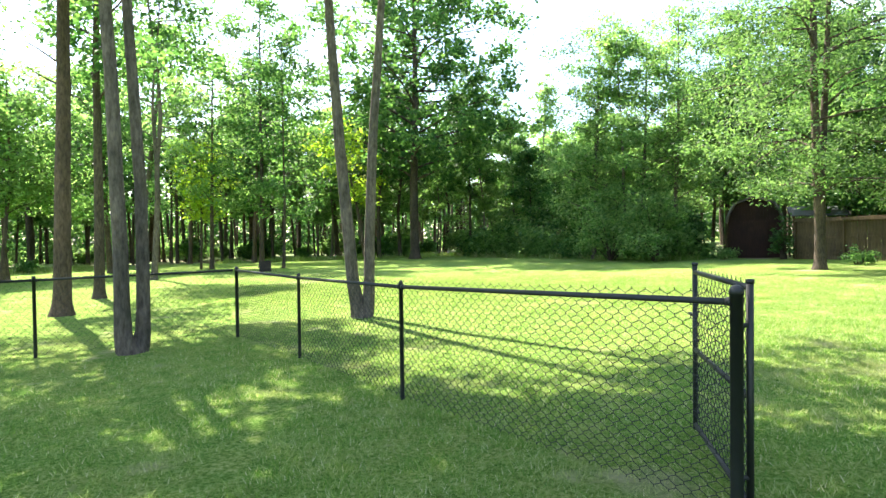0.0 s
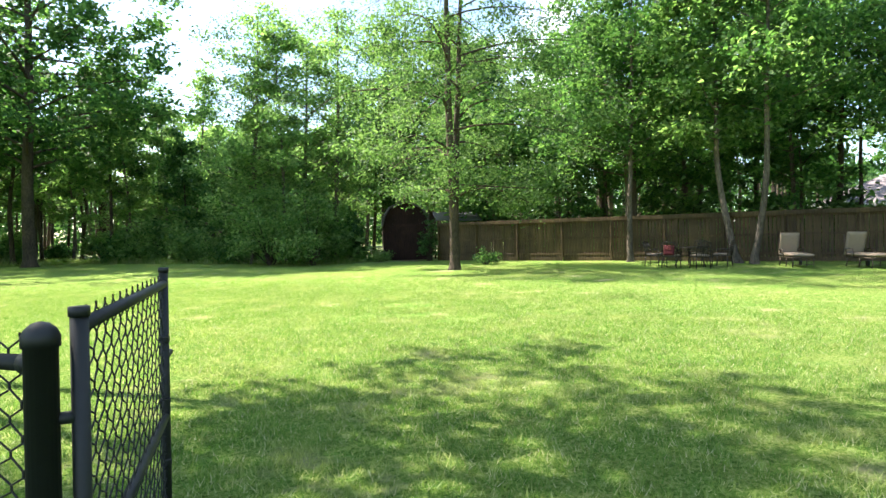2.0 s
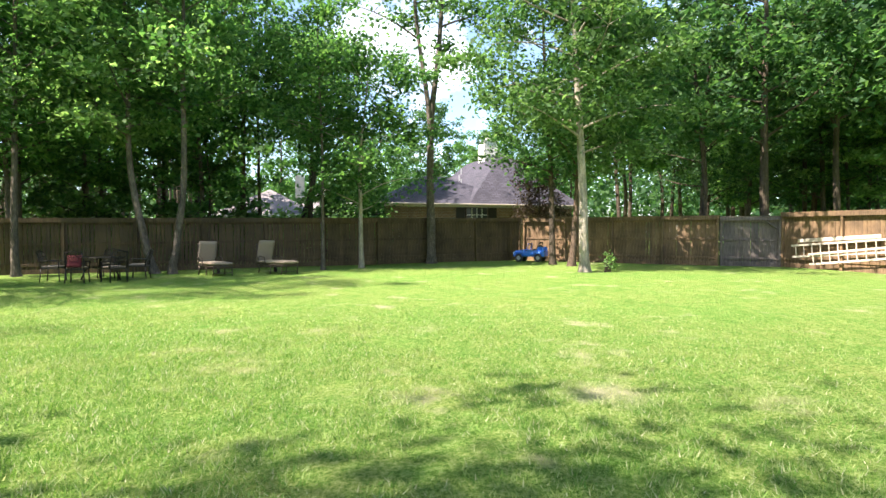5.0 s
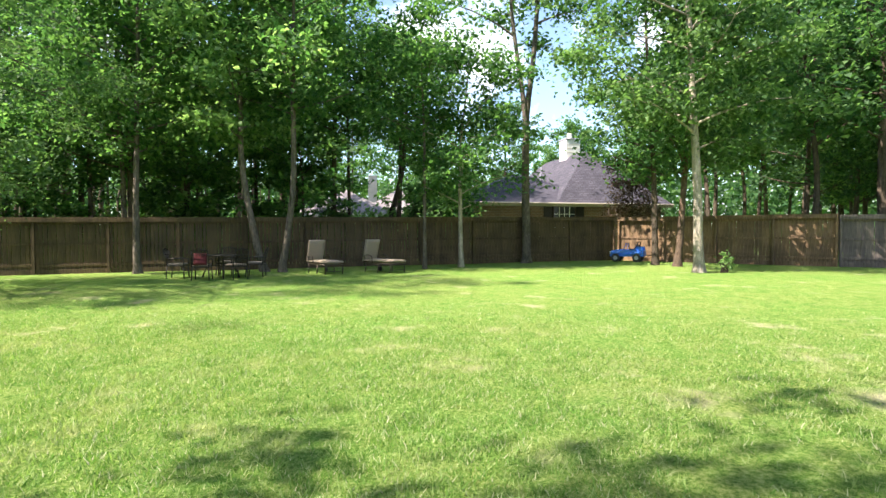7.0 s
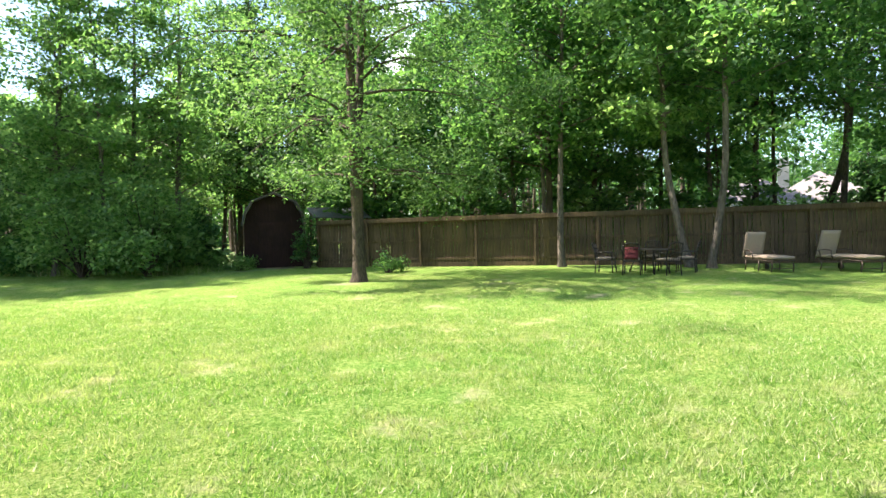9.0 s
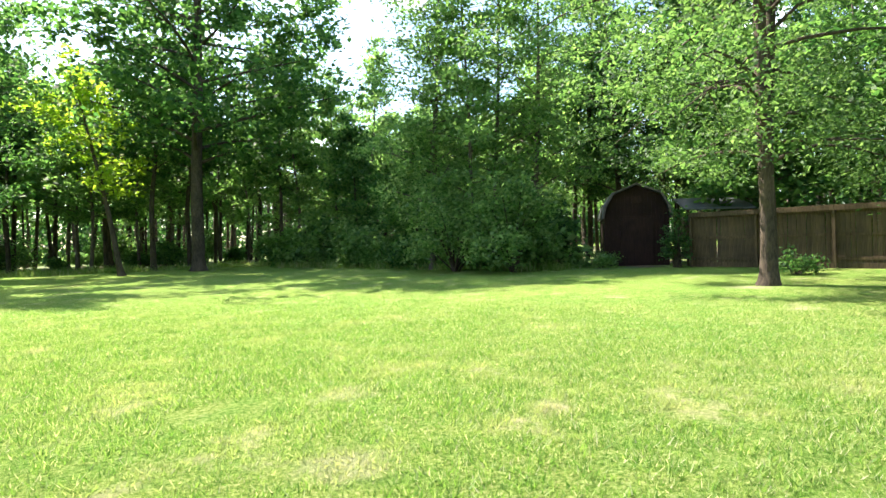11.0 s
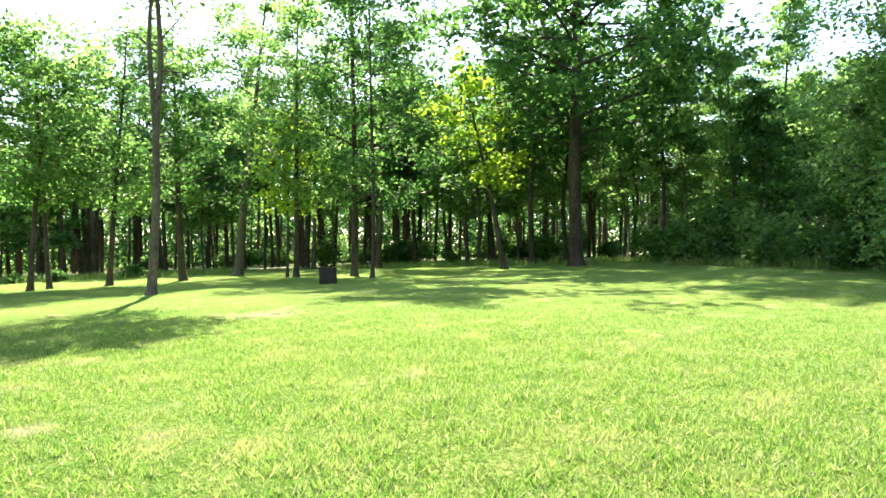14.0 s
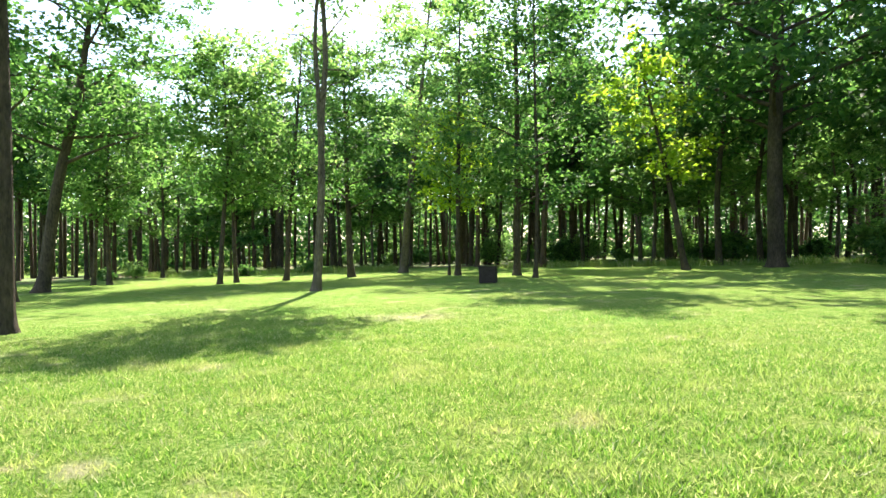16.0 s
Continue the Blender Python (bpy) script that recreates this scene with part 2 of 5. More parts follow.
WOOD_GREY = wood_mat("grey_weathered_wood", (0.075, 0.062, 0.055), (0.175, 0.15, 0.135))
# warmer, lighter copy of the cedar: sunlight on the side fence put into colour
WOOD_SUNLIT = wood_mat("sunlit_cedar", (0.095, 0.06, 0.034), (0.25, 0.17, 0.10))
VINYL = plain_mat("black_vinyl_coating", (0.006, 0.009, 0.008), 0.6, 0.0, 0.3, 20, 0.05)
BRICK = course_mat("brown_brick", (0.20, 0.105, 0.065), (0.15, 0.08, 0.055), (0.26, 0.22, 0.18), 0.24, 0.085, 0.012)
SHINGLE = course_mat("purple_grey_shingle", (0.04, 0.038, 0.054), (0.066, 0.062, 0.084), (0.016, 0.015, 0.02), 0.33, 0.15, 0.014)
SHINGLE_PALE = course_mat("pale_grey_shingle", (0.19, 0.172, 0.175), (0.24, 0.218, 0.22), (0.11, 0.10, 0.105), 0.33, 0.15, 0.014)
SIDING = plain_mat("cream_siding", (0.62, 0.58, 0.48), 0.7, 0, 0.08, 3)
WHITE = plain_mat("white_paint", (0.78, 0.77, 0.74), 0.6, 0, 0.05, 4)
FASCIA = plain_mat("cream_fascia_paint", (0.32, 0.285, 0.23), 0.6, 0, 0.08, 4)
BARN = wood_mat("dark_red_barn_wood", (0.015, 0.008, 0.007), (0.04, 0.019, 0.015))
METAL_ROOF = plain_mat("grey_metal_roof", (0.09, 0.1, 0.11), 0.6, 0.2, 0.15, 2)
IRON = plain_mat("dark_cast_metal", (0.03, 0.026, 0.024), 0.45, 0.6, 0.25, 15)
BRONZE = plain_mat("bronze_metal_frame", (0.07, 0.05, 0.038), 0.45, 0.5, 0.25, 15)
CUSHION = plain_mat("tan_cushion_fabric", (0.24, 0.19, 0.145), 0.95, 0, 0.12, 30, 0.3)
RED_FABRIC = plain_mat("red_cushion_fabric", (0.10, 0.014, 0.018), 0.95, 0, 0.2, 25, 0.3)
BLUE = plain_mat("blue_plastic", (0.03, 0.15, 0.62), 0.3, 0, 0.12, 5, 0.03)
BLACK_PLASTIC = plain_mat("black_plastic", (0.018, 0.018, 0.02), 0.5, 0, 0.25, 12)
GREY_PLASTIC = plain_mat("grey_plastic", (0.30, 0.31, 0.33), 0.5, 0, 0.1, 8)
LADDER = wood_mat("pale_ladder_wood", (0.42, 0.36, 0.28), (0.66, 0.60, 0.50))
GLASS_DARK = plain_mat("dark_window_glass", (0.02, 0.025, 0.03), 0.08, 0, 0.1, 2, 0)
RUSTY = plain_mat("charred_rusty_metal", (0.035, 0.026, 0.022), 0.8, 0.2, 0.4, 7, 0.4)


# ---- mesh helpers ----
def ground_z(x, y):
    return 2.2 * math.tanh(x / 100.0)


def finish(name, me, material, parent=None, smooth=False):
    me.materials.append(material)
    if smooth:
        me.polygons.foreach_set("use_smooth", [True] * len(me.polygons))
    ob = new(name, me)
    if parent is not None:
        ob.parent = parent
    return ob


def part(name, bm, material, parent=None, label="", smooth=False):
    me = bpy.data.meshes.new(name)
    bm.to_mesh(me)
    bm.free()
    ob = finish(name, me, material, parent, smooth)
    if label:
        ob["label"] = label
    return ob


def thing(name, label, category, m, group="", kind=""):
    ob = new(name)
    ob.empty_display_size = 0.2
    ob.matrix_world = m
    return tagged(ob, label, category, group, kind)


def raw_mesh(name, verts, faces):
    """A mesh from arrays: verts (n, 3), faces (m, 3 or 4)."""
    me = bpy.data.meshes.new(name)
    verts = np.asarray(verts, dtype=np.float32)
    faces = np.asarray(faces, dtype=np.int32)
    k = faces.shape[1]
    me.vertices.add(len(verts))
    me.vertices.foreach_set("co", verts.ravel())
    me.loops.add(faces.size)
    me.loops.foreach_set("vertex_index", faces.ravel())
    me.polygons.add(len(faces))
    me.polygons.foreach_set("loop_start", np.arange(0, faces.size, k, dtype=np.int32))
    me.update(calc_edges=True)
    return me


def add_box(bm, size, at, turn=None, bevel=0.0):
    m = Matrix.Translation(at) @ (turn.to_4x4() if turn is not None else Matrix.Identity(4)) @ Matrix.Diagonal((*size, 1))
    out = bmesh.ops.create_cube(bm, size=1.0, matrix=m)
    if bevel:
        edges = {e for v in out["verts"] for e in v.link_edges}
        bmesh.ops.bevel(bm, geom=list(edges), offset=bevel, segments=2, profile=0.5, affect="EDGES")


def box(size, at=(0, 0, 0), turn=None, bevel=0.0):
    bm = bmesh.new()
    add_box(bm, size, at, turn, bevel)
    return bm


def tube_arrays(points, radii, sides=8, cap=True):
    pts = np.asarray(points, dtype=float)
    n = len(pts)
    tang = np.gradient(pts, axis=0)
    tang /= np.linalg.norm(tang, axis=1)[:, None] + 1e-9
    ref = np.array([1.0, 0.0, 0.0]) if abs(tang[0][0]) < 0.9 else np.array([0.0, 1.0, 0.0])
    u = np.cross(tang, ref)
    u /= np.linalg.norm(u, axis=1)[:, None] + 1e-9
    v = np.cross(tang, u)
    ang = np.linspace(0, 2 * np.pi, sides, endpoint=False)
    r = np.asarray(radii, dtype=float)
    if r.ndim == 0:
        r = np.full(n, float(r))
    ring = (np.cos(ang)[None, :, None] * u[:, None, :] + np.sin(ang)[None, :, None] * v[:, None, :]) * r[:, None, None]
    verts = (pts[:, None, :] + ring).reshape(-1, 3)
    i = np.arange(n - 1)[:, None] * sides
    j = np.arange(sides)[None, :]
    k = (j + 1) % sides
    faces = np.stack([i + j, i + k, i + sides + k, i + sides + j], axis=-1).reshape(-1, 4)
    return verts, faces


def join_arrays(pieces):
    vs, fs, off = [], [], 0
    for v, f in pieces:
        vs.append(v)
        fs.append(f + off)
        off += len(v)
    return np.concatenate(vs), np.concatenate(fs)


def tube_bm(points, radius, sides=8):
    """A rod along points with closed ends."""
    v, f = tube_arrays(points, radius, sides)
    bm = bmesh.new()
    bv = [bm.verts.new(p) for p in v]
    for q in f:
        bm.faces.new([bv[i] for i in q])
    bm.faces.new(bv[:sides][::-1])
    bm.faces.new(bv[-sides:])
    bmesh.ops.recalc_face_normals(bm, faces=bm.faces)
    return bm


def prism(profile, width, bevel=0.0):
    """An outline in x and z, given width along y and rounded edges."""
    bm = bmesh.new()
    a = [bm.verts.new((x, -width / 2, z)) for x, z in profile]
    b = [bm.verts.new((x, width / 2, z)) for x, z in profile]
    bm.faces.new(a)
    bm.faces.new(b[::-1])
    for i in range(len(a)):
        j = (i + 1) % len(a)
        bm.faces.new((a[j], a[i], b[i], b[j]))
    bmesh.ops.recalc_face_normals(bm, faces=bm.faces)
    if bevel:
        bmesh.ops.bevel(bm, geom=list(bm.edges), offset=bevel, segments=2, profile=0.5, affect="EDGES")
    return bm


# ---- ground ----
def make_ground():
    near = np.arange(-60, 61, 1.0)
    xs = np.concatenate([[-900, -500, -300, -180, -110, -80], near, [80, 110, 180, 300, 500, 900]])
    ys = np.concatenate([[-900, -500, -300, -150, -90, -60, -40], np.arange(-30, 91, 1.0), [110, 150, 250, 400, 900]])
    gx, gy = np.meshgrid(xs, ys, indexing="ij")
    gz = 2.2 * np.tanh(gx / 100.0)
    gz = gz + 0.012 * np.sin(gx * 0.9 + gy * 0.37) * np.cos(gy * 0.7 - gx * 0.2)
    v = np.stack([gx, gy, gz], -1).reshape(-1, 3)
    ny = len(ys)
    i = np.arange(len(xs) - 1)[:, None] * ny + np.arange(ny - 1)[None, :]
    f = np.stack([i, i + ny, i + ny + 1, i + 1], -1).reshape(-1, 4)
    g = finish("ground", raw_mesh("ground", v, f), GRASS, None, True)
    tagged(g, "sunlit mown lawn with dry patches", "lawn", "", "structure")


def litter_patch(label, box_m, keep):
    """Leaf litter under the woods on the ground's own metre grid, with a ragged edge."""
    x0, y0, x1, y1 = box_m
    rng = np.random.default_rng(x1)
    bm = bmesh.new()
    made = {}

    def vert(x, y):
        if (x, y) not in made:
            z = ground_z(x, y) + 0.012 * math.sin(x * 0.9 + y * 0.37) * math.cos(y * 0.7 - x * 0.2) + 0.008
            made[(x, y)] = bm.verts.new((x, y, z))
        return made[(x, y)]

    for x in range(x0, x1):
        for y in range(y0, y1):
            if keep(x + 0.5, y + 0.5 + rng.normal(0, 0.8)):
                bm.faces.new((vert(x, y), vert(x + 1, y), vert(x + 1, y + 1), vert(x, y + 1)))
    ob = part("forest_floor", bm, LITTER, None, "", True)
    tagged(ob, label, "forest floor", "", "structure")


def in_woods(x, y):
    if x < 4:
        return y > 57 - 0.09 * (x + 20) or x < -42
    return x > 6.0 + (51 - y) * 0.46 and (x - 18.6) * 0.896 + (y - 29.6) * 0.444 > -8 and y > 31


make_ground()
litter_patch("brown leaf litter with patchy undergrowth under the woods", (-60, 24, 40, 90), in_woods)
litter_patch("leaf litter under the trees behind the wooden fence", (20, 8, 50, 31), lambda x, y: (x - 18.6) * 0.896 + (y - 29.6) * 0.444 > 4.5 and y > 12)


# ---- trees ----
def leaf_arrays(rng, centres, size, flat=0.5, long=1.75, simple=False):
    """One folded diamond leaf at each centre; simple: one pointed triangle, for far crowns."""
    n = len(centres)
    nrm = rng.normal(size=(n, 3))
    nrm[:, 2] = np.abs(nrm[:, 2]) + flat
    nrm /= np.linalg.norm(nrm, axis=1)[:, None]
    d = rng.normal(size=(n, 3))
    d -= (d * nrm).sum(1)[:, None] * nrm
    d /= np.linalg.norm(d, axis=1)[:, None] + 1e-9
    s = np.cross(nrm, d)
    L = size * rng.uniform(0.65, 1.35, n)[:, None]
    W = L / long
    if simple:
        v = np.stack([centres - d * L * 0.4 - s * W * 0.5, centres - d * L * 0.4 + s * W * 0.5, centres + d * L * 0.6], 1)
        return v.reshape(-1, 3), np.arange(3 * n).reshape(n, 3)
    v = np.empty((n, 4, 3))
    v[:, 0] = centres - d * L * 0.5
    v[:, 1] = centres + s * W * 0.5 + nrm * W * 0.18 - d * L * 0.06
    v[:, 2] = centres + d * L * 0.5 - nrm * L * 0.10
    v[:, 3] = centres - s * W * 0.5 + nrm * W * 0.18 - d * L * 0.06
    f = np.arange(4 * n).reshape(n, 4)
    return v.reshape(-1, 3), f


def trunk_line(rng, offsets, height, wander=0.06):
    """A line up a stem through (dx, dy, z) offsets, extended to the height."""
    pts = [(0.0, 0.0, -0.15)] + [tuple(map(float, o)) for o in offsets]
    if pts[-1][2] < height:
        k = height - pts[-1][2]
        dx, dy = (pts[-1][0] - pts[-2][0], pts[-1][1] - pts[-2][1]) if len(pts) > 2 else (0, 0)
        dz = max(0.5, pts[-1][2] - pts[-2][2])
        pts.append((pts[-1][0] + dx / dz * k * 0.6 + rng.normal(0, 0.2), pts[-1][1] + dy / dz * k * 0.6 + rng.normal(0, 0.2), height))
    pts = np.array(pts)
    zs = np.concatenate([[-0.15, 0.0, 0.12, 0.35], np.linspace(0.8, height, max(8, int(height * 1.1)))])
    line = np.stack([np.interp(zs, pts[:, 2], pts[:, 0]), np.interp(zs, pts[:, 2], pts[:, 1]), zs], 1)
    sm = line.copy()
    for _ in range(2):
        sm[1:-1, :2] = (sm[:-2, :2] + 2 * sm[1:-1, :2] + sm[2:, :2]) / 4
    sm[4:, :2] += np.cumsum(rng.normal(0, wander * 0.4, (len(sm) - 4, 2)), 0) * 0.5
    return sm


def stem_radii(z, height, r):
    k = np.clip(z / height, 0, 1)
    return r * (1 - 0.82 * k ** 1.1) + r * 0.55 * np.exp(-np.maximum(z, 0) / 0.22)


def tree_parts(seed, stems, r, height, low, spread, leaves, leaf_size, limbs=16, rise=0.5, droop=0.0, cluster=0.75, top=1.0, sides=9, shape="oval", per_limb=5, long=1.75, simple=False):
    """Arrays of wood and of leaves for a tree at the origin.
    stems: lists of (dx, dy, z) offsets; low: height of the lowest limb; spread: the crown's radius."""
    rng = np.random.default_rng(seed)
    wood, centres = [], []
    lines = [trunk_line(rng, s, height * (1 - 0.08 * i)) for i, s in enumerate(stems)]
    for i, ln in enumerate(lines):
        rr = stem_radii(ln[:, 2], ln[-1, 2], r * (1 - 0.12 * i))
        wood.append(tube_arrays(ln, rr, sides))
    tips = []
    for k in range(limbs):
        ln = lines[k % len(lines)]
        h = ln[-1, 2]
        z0 = low + (h * 0.97 - low) * ((k + rng.uniform(0, 0.9)) / limbs)
        u = (z0 - low) / max(0.1, h - low)
        if shape == "oval":
            prof = math.sqrt(max(0.05, 1 - (2 * u - 0.85) ** 2 / 1.6))
        elif shape == "cone":
            prof = 1.05 - 0.85 * u
        else:
            prof = 0.45 + 0.6 * u if u < 0.75 else 0.9 - (u - 0.75) * 1.6
        length = spread * prof * rng.uniform(0.65, 1.12)
        az = k * 2.39996 + rng.normal(0, 0.35)
        base = np.array([np.interp(z0, ln[:, 2], ln[:, 0]), np.interp(z0, ln[:, 2], ln[:, 1]), z0])
        t = np.linspace(0, 1, 6)[:, None]
        out = np.array([math.cos(az), math.sin(az), 0.0])
        up = np.array([0, 0, 1.0])
        bend = rng.normal(0, 0.10 * length, 3)
        pts = base + out * length * t + up * (rise * length * t * (1 - 0.35 * t) - droop * length * t ** 2) + bend * (t * (1 - t)) * 2
        lr = r * 0.34 * (1 - 0.6 * u) * (0.5 + 0.5 * prof)
        wood.append(tube_arrays(pts, np.linspace(max(lr, 0.014), 0.008, 6), 5 if sides > 7 else 4))
        for _ in range(per_limb):
            q = rng.uniform(0.32, 1.05)
            c = base + out * length * q + up * (rise * length * q * (1 - 0.35 * q) - droop * length * q * q) + bend * q * (1 - q) * 2
            side = rng.normal(0, 0.22 * length, 3) * np.array([1, 1, 0.45])
            tips.append(c + side)
            if rng.random() < 0.4:
                tw = np.stack([pts[int(min(4, q * 5))], (pts[int(min(4, q * 5))] + c + side) / 2 + [0, 0, 0.06], c + side])
                wood.append(tube_arrays(tw, np.array([max(lr * 0.35, 0.008), 0.007, 0.004]), 3))
    for ln in lines:
        for _ in range(max(2, int(top * 4))):
            tips.append(ln[-1] + rng.normal(0, 0.4, 3))
    tips = np.array(tips)
    wgt = rng.uniform(0.4, 1.5, len(tips))
    counts = rng.multinomial(leaves, wgt / wgt.sum())
    for c, m in zip(tips, counts):
        rad = cluster * rng.uniform(0.6, 1.3)
        p = rng.normal(0, 1, (m, 3)) * rad * np.array([0.62, 0.62, 0.34])
        p[:, 2] -= droop * 0.8 * np.hypot(p[:, 0], p[:, 1])
        centres.append(c + p)
    cen = np.concatenate(centres)
    cen = cen[cen[:, 2] > 0.25]
    return join_arrays(wood), leaf_arrays(rng, cen, leaf_size, 0.5, long, simple)


def tree(name, label, at, bark, leaf, turn=0.0, group="", category="tree", scale=1.0, **kw):
    wood, lv = tree_parts(**kw)
    x, y = at
    t = thing(name, label, category, pose(x, y, ground_z(x, y), 0, 0, turn) @ Matrix.Scale(scale, 4), group)
    finish("trunk", raw_mesh("trunk", *wood), bark, t, True)
    finish("crown", raw_mesh("crown", *lv), leaf, t)
    return t


def shrub(name, label, at, leaf, seed, radius, height, leaves, leaf_size, group="", category="shrub"):
    rng = np.random.default_rng(seed)
    x, y = at
    t = thing(name, label, category, pose(x, y, ground_z(x, y)), group)
    wood = []
    tips = []
    for k in range(14):
        az, q = rng.uniform(0, 6.28), math.sqrt(rng.uniform(0.02, 1))
        end = np.array([math.cos(az) * radius * q, math.sin(az) * radius * q, height * (1 - 0.55 * q * q) * rng.uniform(0.6, 1.05)])
        pts = np.array([[rng.normal(0, 0.06), rng.normal(0, 0.06), -0.05], end * [0.4, 0.4, 0.5], end])
        wood.append(tube_arrays(pts, np.array([0.03, 0.02, 0.006]) * min(1.5, height), 4))
        tips += [end, end * [0.8, 0.8, 0.72], end * [0.95, 0.95, 0.42], end * [0.6, 0.6, 0.85]]
    tips = np.array(tips)
    idx = rng.integers(0, len(tips), leaves)
    cen = tips[idx] + rng.normal(0, 1, (leaves, 3)) * np.array([0.2, 0.2, 0.13]) * radius
    cen[:, 2] = np.abs(cen[:, 2]) + 0.03
    finish("woody_base", raw_mesh("woody_base", *join_arrays(wood)), BARK_DARK, t, True)
    finish("crown", raw_mesh("crown", *leaf_arrays(rng, cen, leaf_size)), leaf, t)
    return t


# inside the chain-link fence and beside it
pine = tree("pine_tree", "tall straight tree with reddish brown bark beside the fence", (-9.1, 15.5), BARK_BROWN, LEAF_MID, seed=11, stems=[[(0.15, 0, 6)]], r=0.22,
     height=19, low=8.2, spread=5.0, leaves=9500, leaf_size=0.28, limbs=24, rise=0.45, shape="oval")
for pts in ([(0.0, 0, 6.7), (-0.5, 0.05, 7.05), (-1.0, 0.1, 7.35)], [(0.0, 0, 6.1), (-0.45, -0.05, 6.35), (-0.85, 0, 6.65)], [(0.1, 0, 5.9), (0.55, 0.05, 5.75), (0.95, 0.1, 5.2)]):
    part("dead_branch", tube_bm(pts, np.array([0.03, 0.02, 0.008]), 6), BARK_DARK, pine, "bare dead branch")
tree("tree", "grey-barked twin-stemmed tree leaning slightly apart on the lawn", (-4.33, 9.3), BARK_GREY, LEAF_MID, seed=12,
     stems=[[(-0.1, -0.12, 0.2), (-0.16, -0.1, 3), (-0.3, -0.1, 6.5)], [(0.12, 0.16, 0.2), (0.08, 0.2, 3), (-0.12, 0.2, 6.5)]], r=0.125,
     height=17, low=7.8, spread=5.0, leaves=10500, leaf_size=0.31, limbs=22, rise=0.5)
tree("tree", "tall slim dark-barked tree at the edge of the clearing", (-10.7, 20.4), BARK_DARK, LEAF_MID, seed=13, stems=[[(0.0, 0, 6)]], r=0.175,
     height=17, low=6.5, spread=3.6, leaves=6000, leaf_size=0.24, limbs=18)
tree("tree", "grey tree forking at its foot into two tall curved stems", (-0.9, 12.65), BARK_GREY, LEAF_MID, seed=14,
     stems=[[(-0.12, 0, 0.3), (-0.3, 0, 2.5), (-0.52, 0, 4.6), (-0.66, 0, 6.6)], [(0.16, 0, 0.3), (0.2, 0, 2), (0.3, 0, 4.5), (0.52, 0, 6.8)]], r=0.145,
     height=16, low=8.6, spread=3.6, leaves=4600, leaf_size=0.25, limbs=22, rise=0.5)
# the clearing towards the woods
crooked = tree("tree", "slim crooked tree with a bare forked top", (-13.7, 31.4), BARK_GREY, LEAF_MID, seed=15,
     stems=[[(0.1, 0.1, 1.5), (0.25, 0.15, 4), (0.2, 0.1, 6.5), (0.5, 0.2, 8.5), (0.3, 0.2, 11)], [(0.1, 0.1, 1.5), (0.25, 0.15, 4), (0.25, 0.12, 6.5), (0.05, 0, 9), (0.35, 0.1, 12)]], r=0.16,
     height=17, low=11, spread=3.2, leaves=3600, leaf_size=0.28, limbs=18, rise=0.3, droop=0.1)
for pts in ([(0.3, 0.15, 7.4), (-0.5, 0, 7.9), (-1.1, -0.1, 7.7)], [(0.45, 0.2, 8.1), (1.2, 0.4, 8.0), (1.9, 0.6, 7.2)], [(0.3, 0.15, 8.8), (-0.5, 0, 9.5), (-1.5, -0.2, 9.7)],
            [(0.45, 0.2, 9.2), (1.1, 0.4, 9.9), (1.6, 0.5, 10.6)], [(0.25, 0.1, 6.9), (0.7, 0.2, 7.5), (1.3, 0.35, 7.6)]):
    part("dead_branch", tube_bm(pts, np.array([0.035, 0.022, 0.008]), 6), BARK_DARK, crooked, "bare dead branch")
tree("tree", "big leaning tree with a spreading crown at the wood's edge", (-28.2, 28.4), BARK_DARK, LEAF_MID, seed=16, stems=[[(0.6, 0.5, 5), (1.4, 1.1, 9)]], r=0.3,
     height=16, low=5.5, spread=6.5, leaves=11000, leaf_size=0.27, limbs=24, rise=0.45)
for i, (x, y, rr, h) in enumerate([(-33.2, 33.2, 0.12, 11), (-32.2, 33.6, 0.13, 12), (-23.8, 34.7, 0.13, 12), (-24.4, 36.2, 0.12, 11), (-22.8, 38.2, 0.15, 13), (-21.0, 41.5, 0.2, 14)]):
    tree("tree", "slender young tree with a light open crown at the clearing", (x, y), BARK_DARK, LEAF_MID if i % 2 else LEAF_LIGHT, seed=20 + i,
         stems=[[(0.3 * (-1) ** i, 0.1, 3.5), (0.5 * (-1) ** i, 0.2, 6)]], r=rr, height=h, low=3.6, spread=3.4, leaves=5500, leaf_size=0.26, limbs=18, group="young trees of the clearing")
tree("tree", "tall pale-barked tree at the wood's edge", (-21.8, 47.5), BARK_GREY, LEAF_LIGHT, seed=30, stems=[[(0.3, 0.3, 5), (0.9, 0.8, 11)]], r=0.27,
     height=19, low=8, spread=4, leaves=6500, leaf_size=0.28, limbs=20)
for i, (x, y, rr, h, lf) in enumerate([(-15.6, 43.5, 0.08, 9, LEAF_YELLOW), (-14.6, 42.8, 0.15, 15, LEAF_LIGHT), (-11.0, 42.6, 0.18, 19, LEAF_MID), (-8.9, 40.2, 0.1, 15, LEAF_MID)]):
    tree("tree", "slim straight tree standing alone on the mown grass", (x, y), BARK_DARK, lf, seed=31 + i, stems=[[(0.1, 0, 4)]], r=rr, height=h, low=3.2, spread=3.6 if h > 12 else 1.8,
         leaves=5500 if h > 12 else 2200, leaf_size=0.26, limbs=20, group="slim trees on the grass")
tree("maple_tree", "leaning maple with bright yellow-green leaves before the woods", (-3.9, 47.2), BARK_DARK, LEAF_YELLOW, seed=40, stems=[[(-0.6, -0.3, 4), (-1.6, -0.6, 9)]], r=0.17,
     height=11, low=4.4, spread=2.3, leaves=1700, leaf_size=0.34, limbs=12, rise=0.2, cluster=0.7)
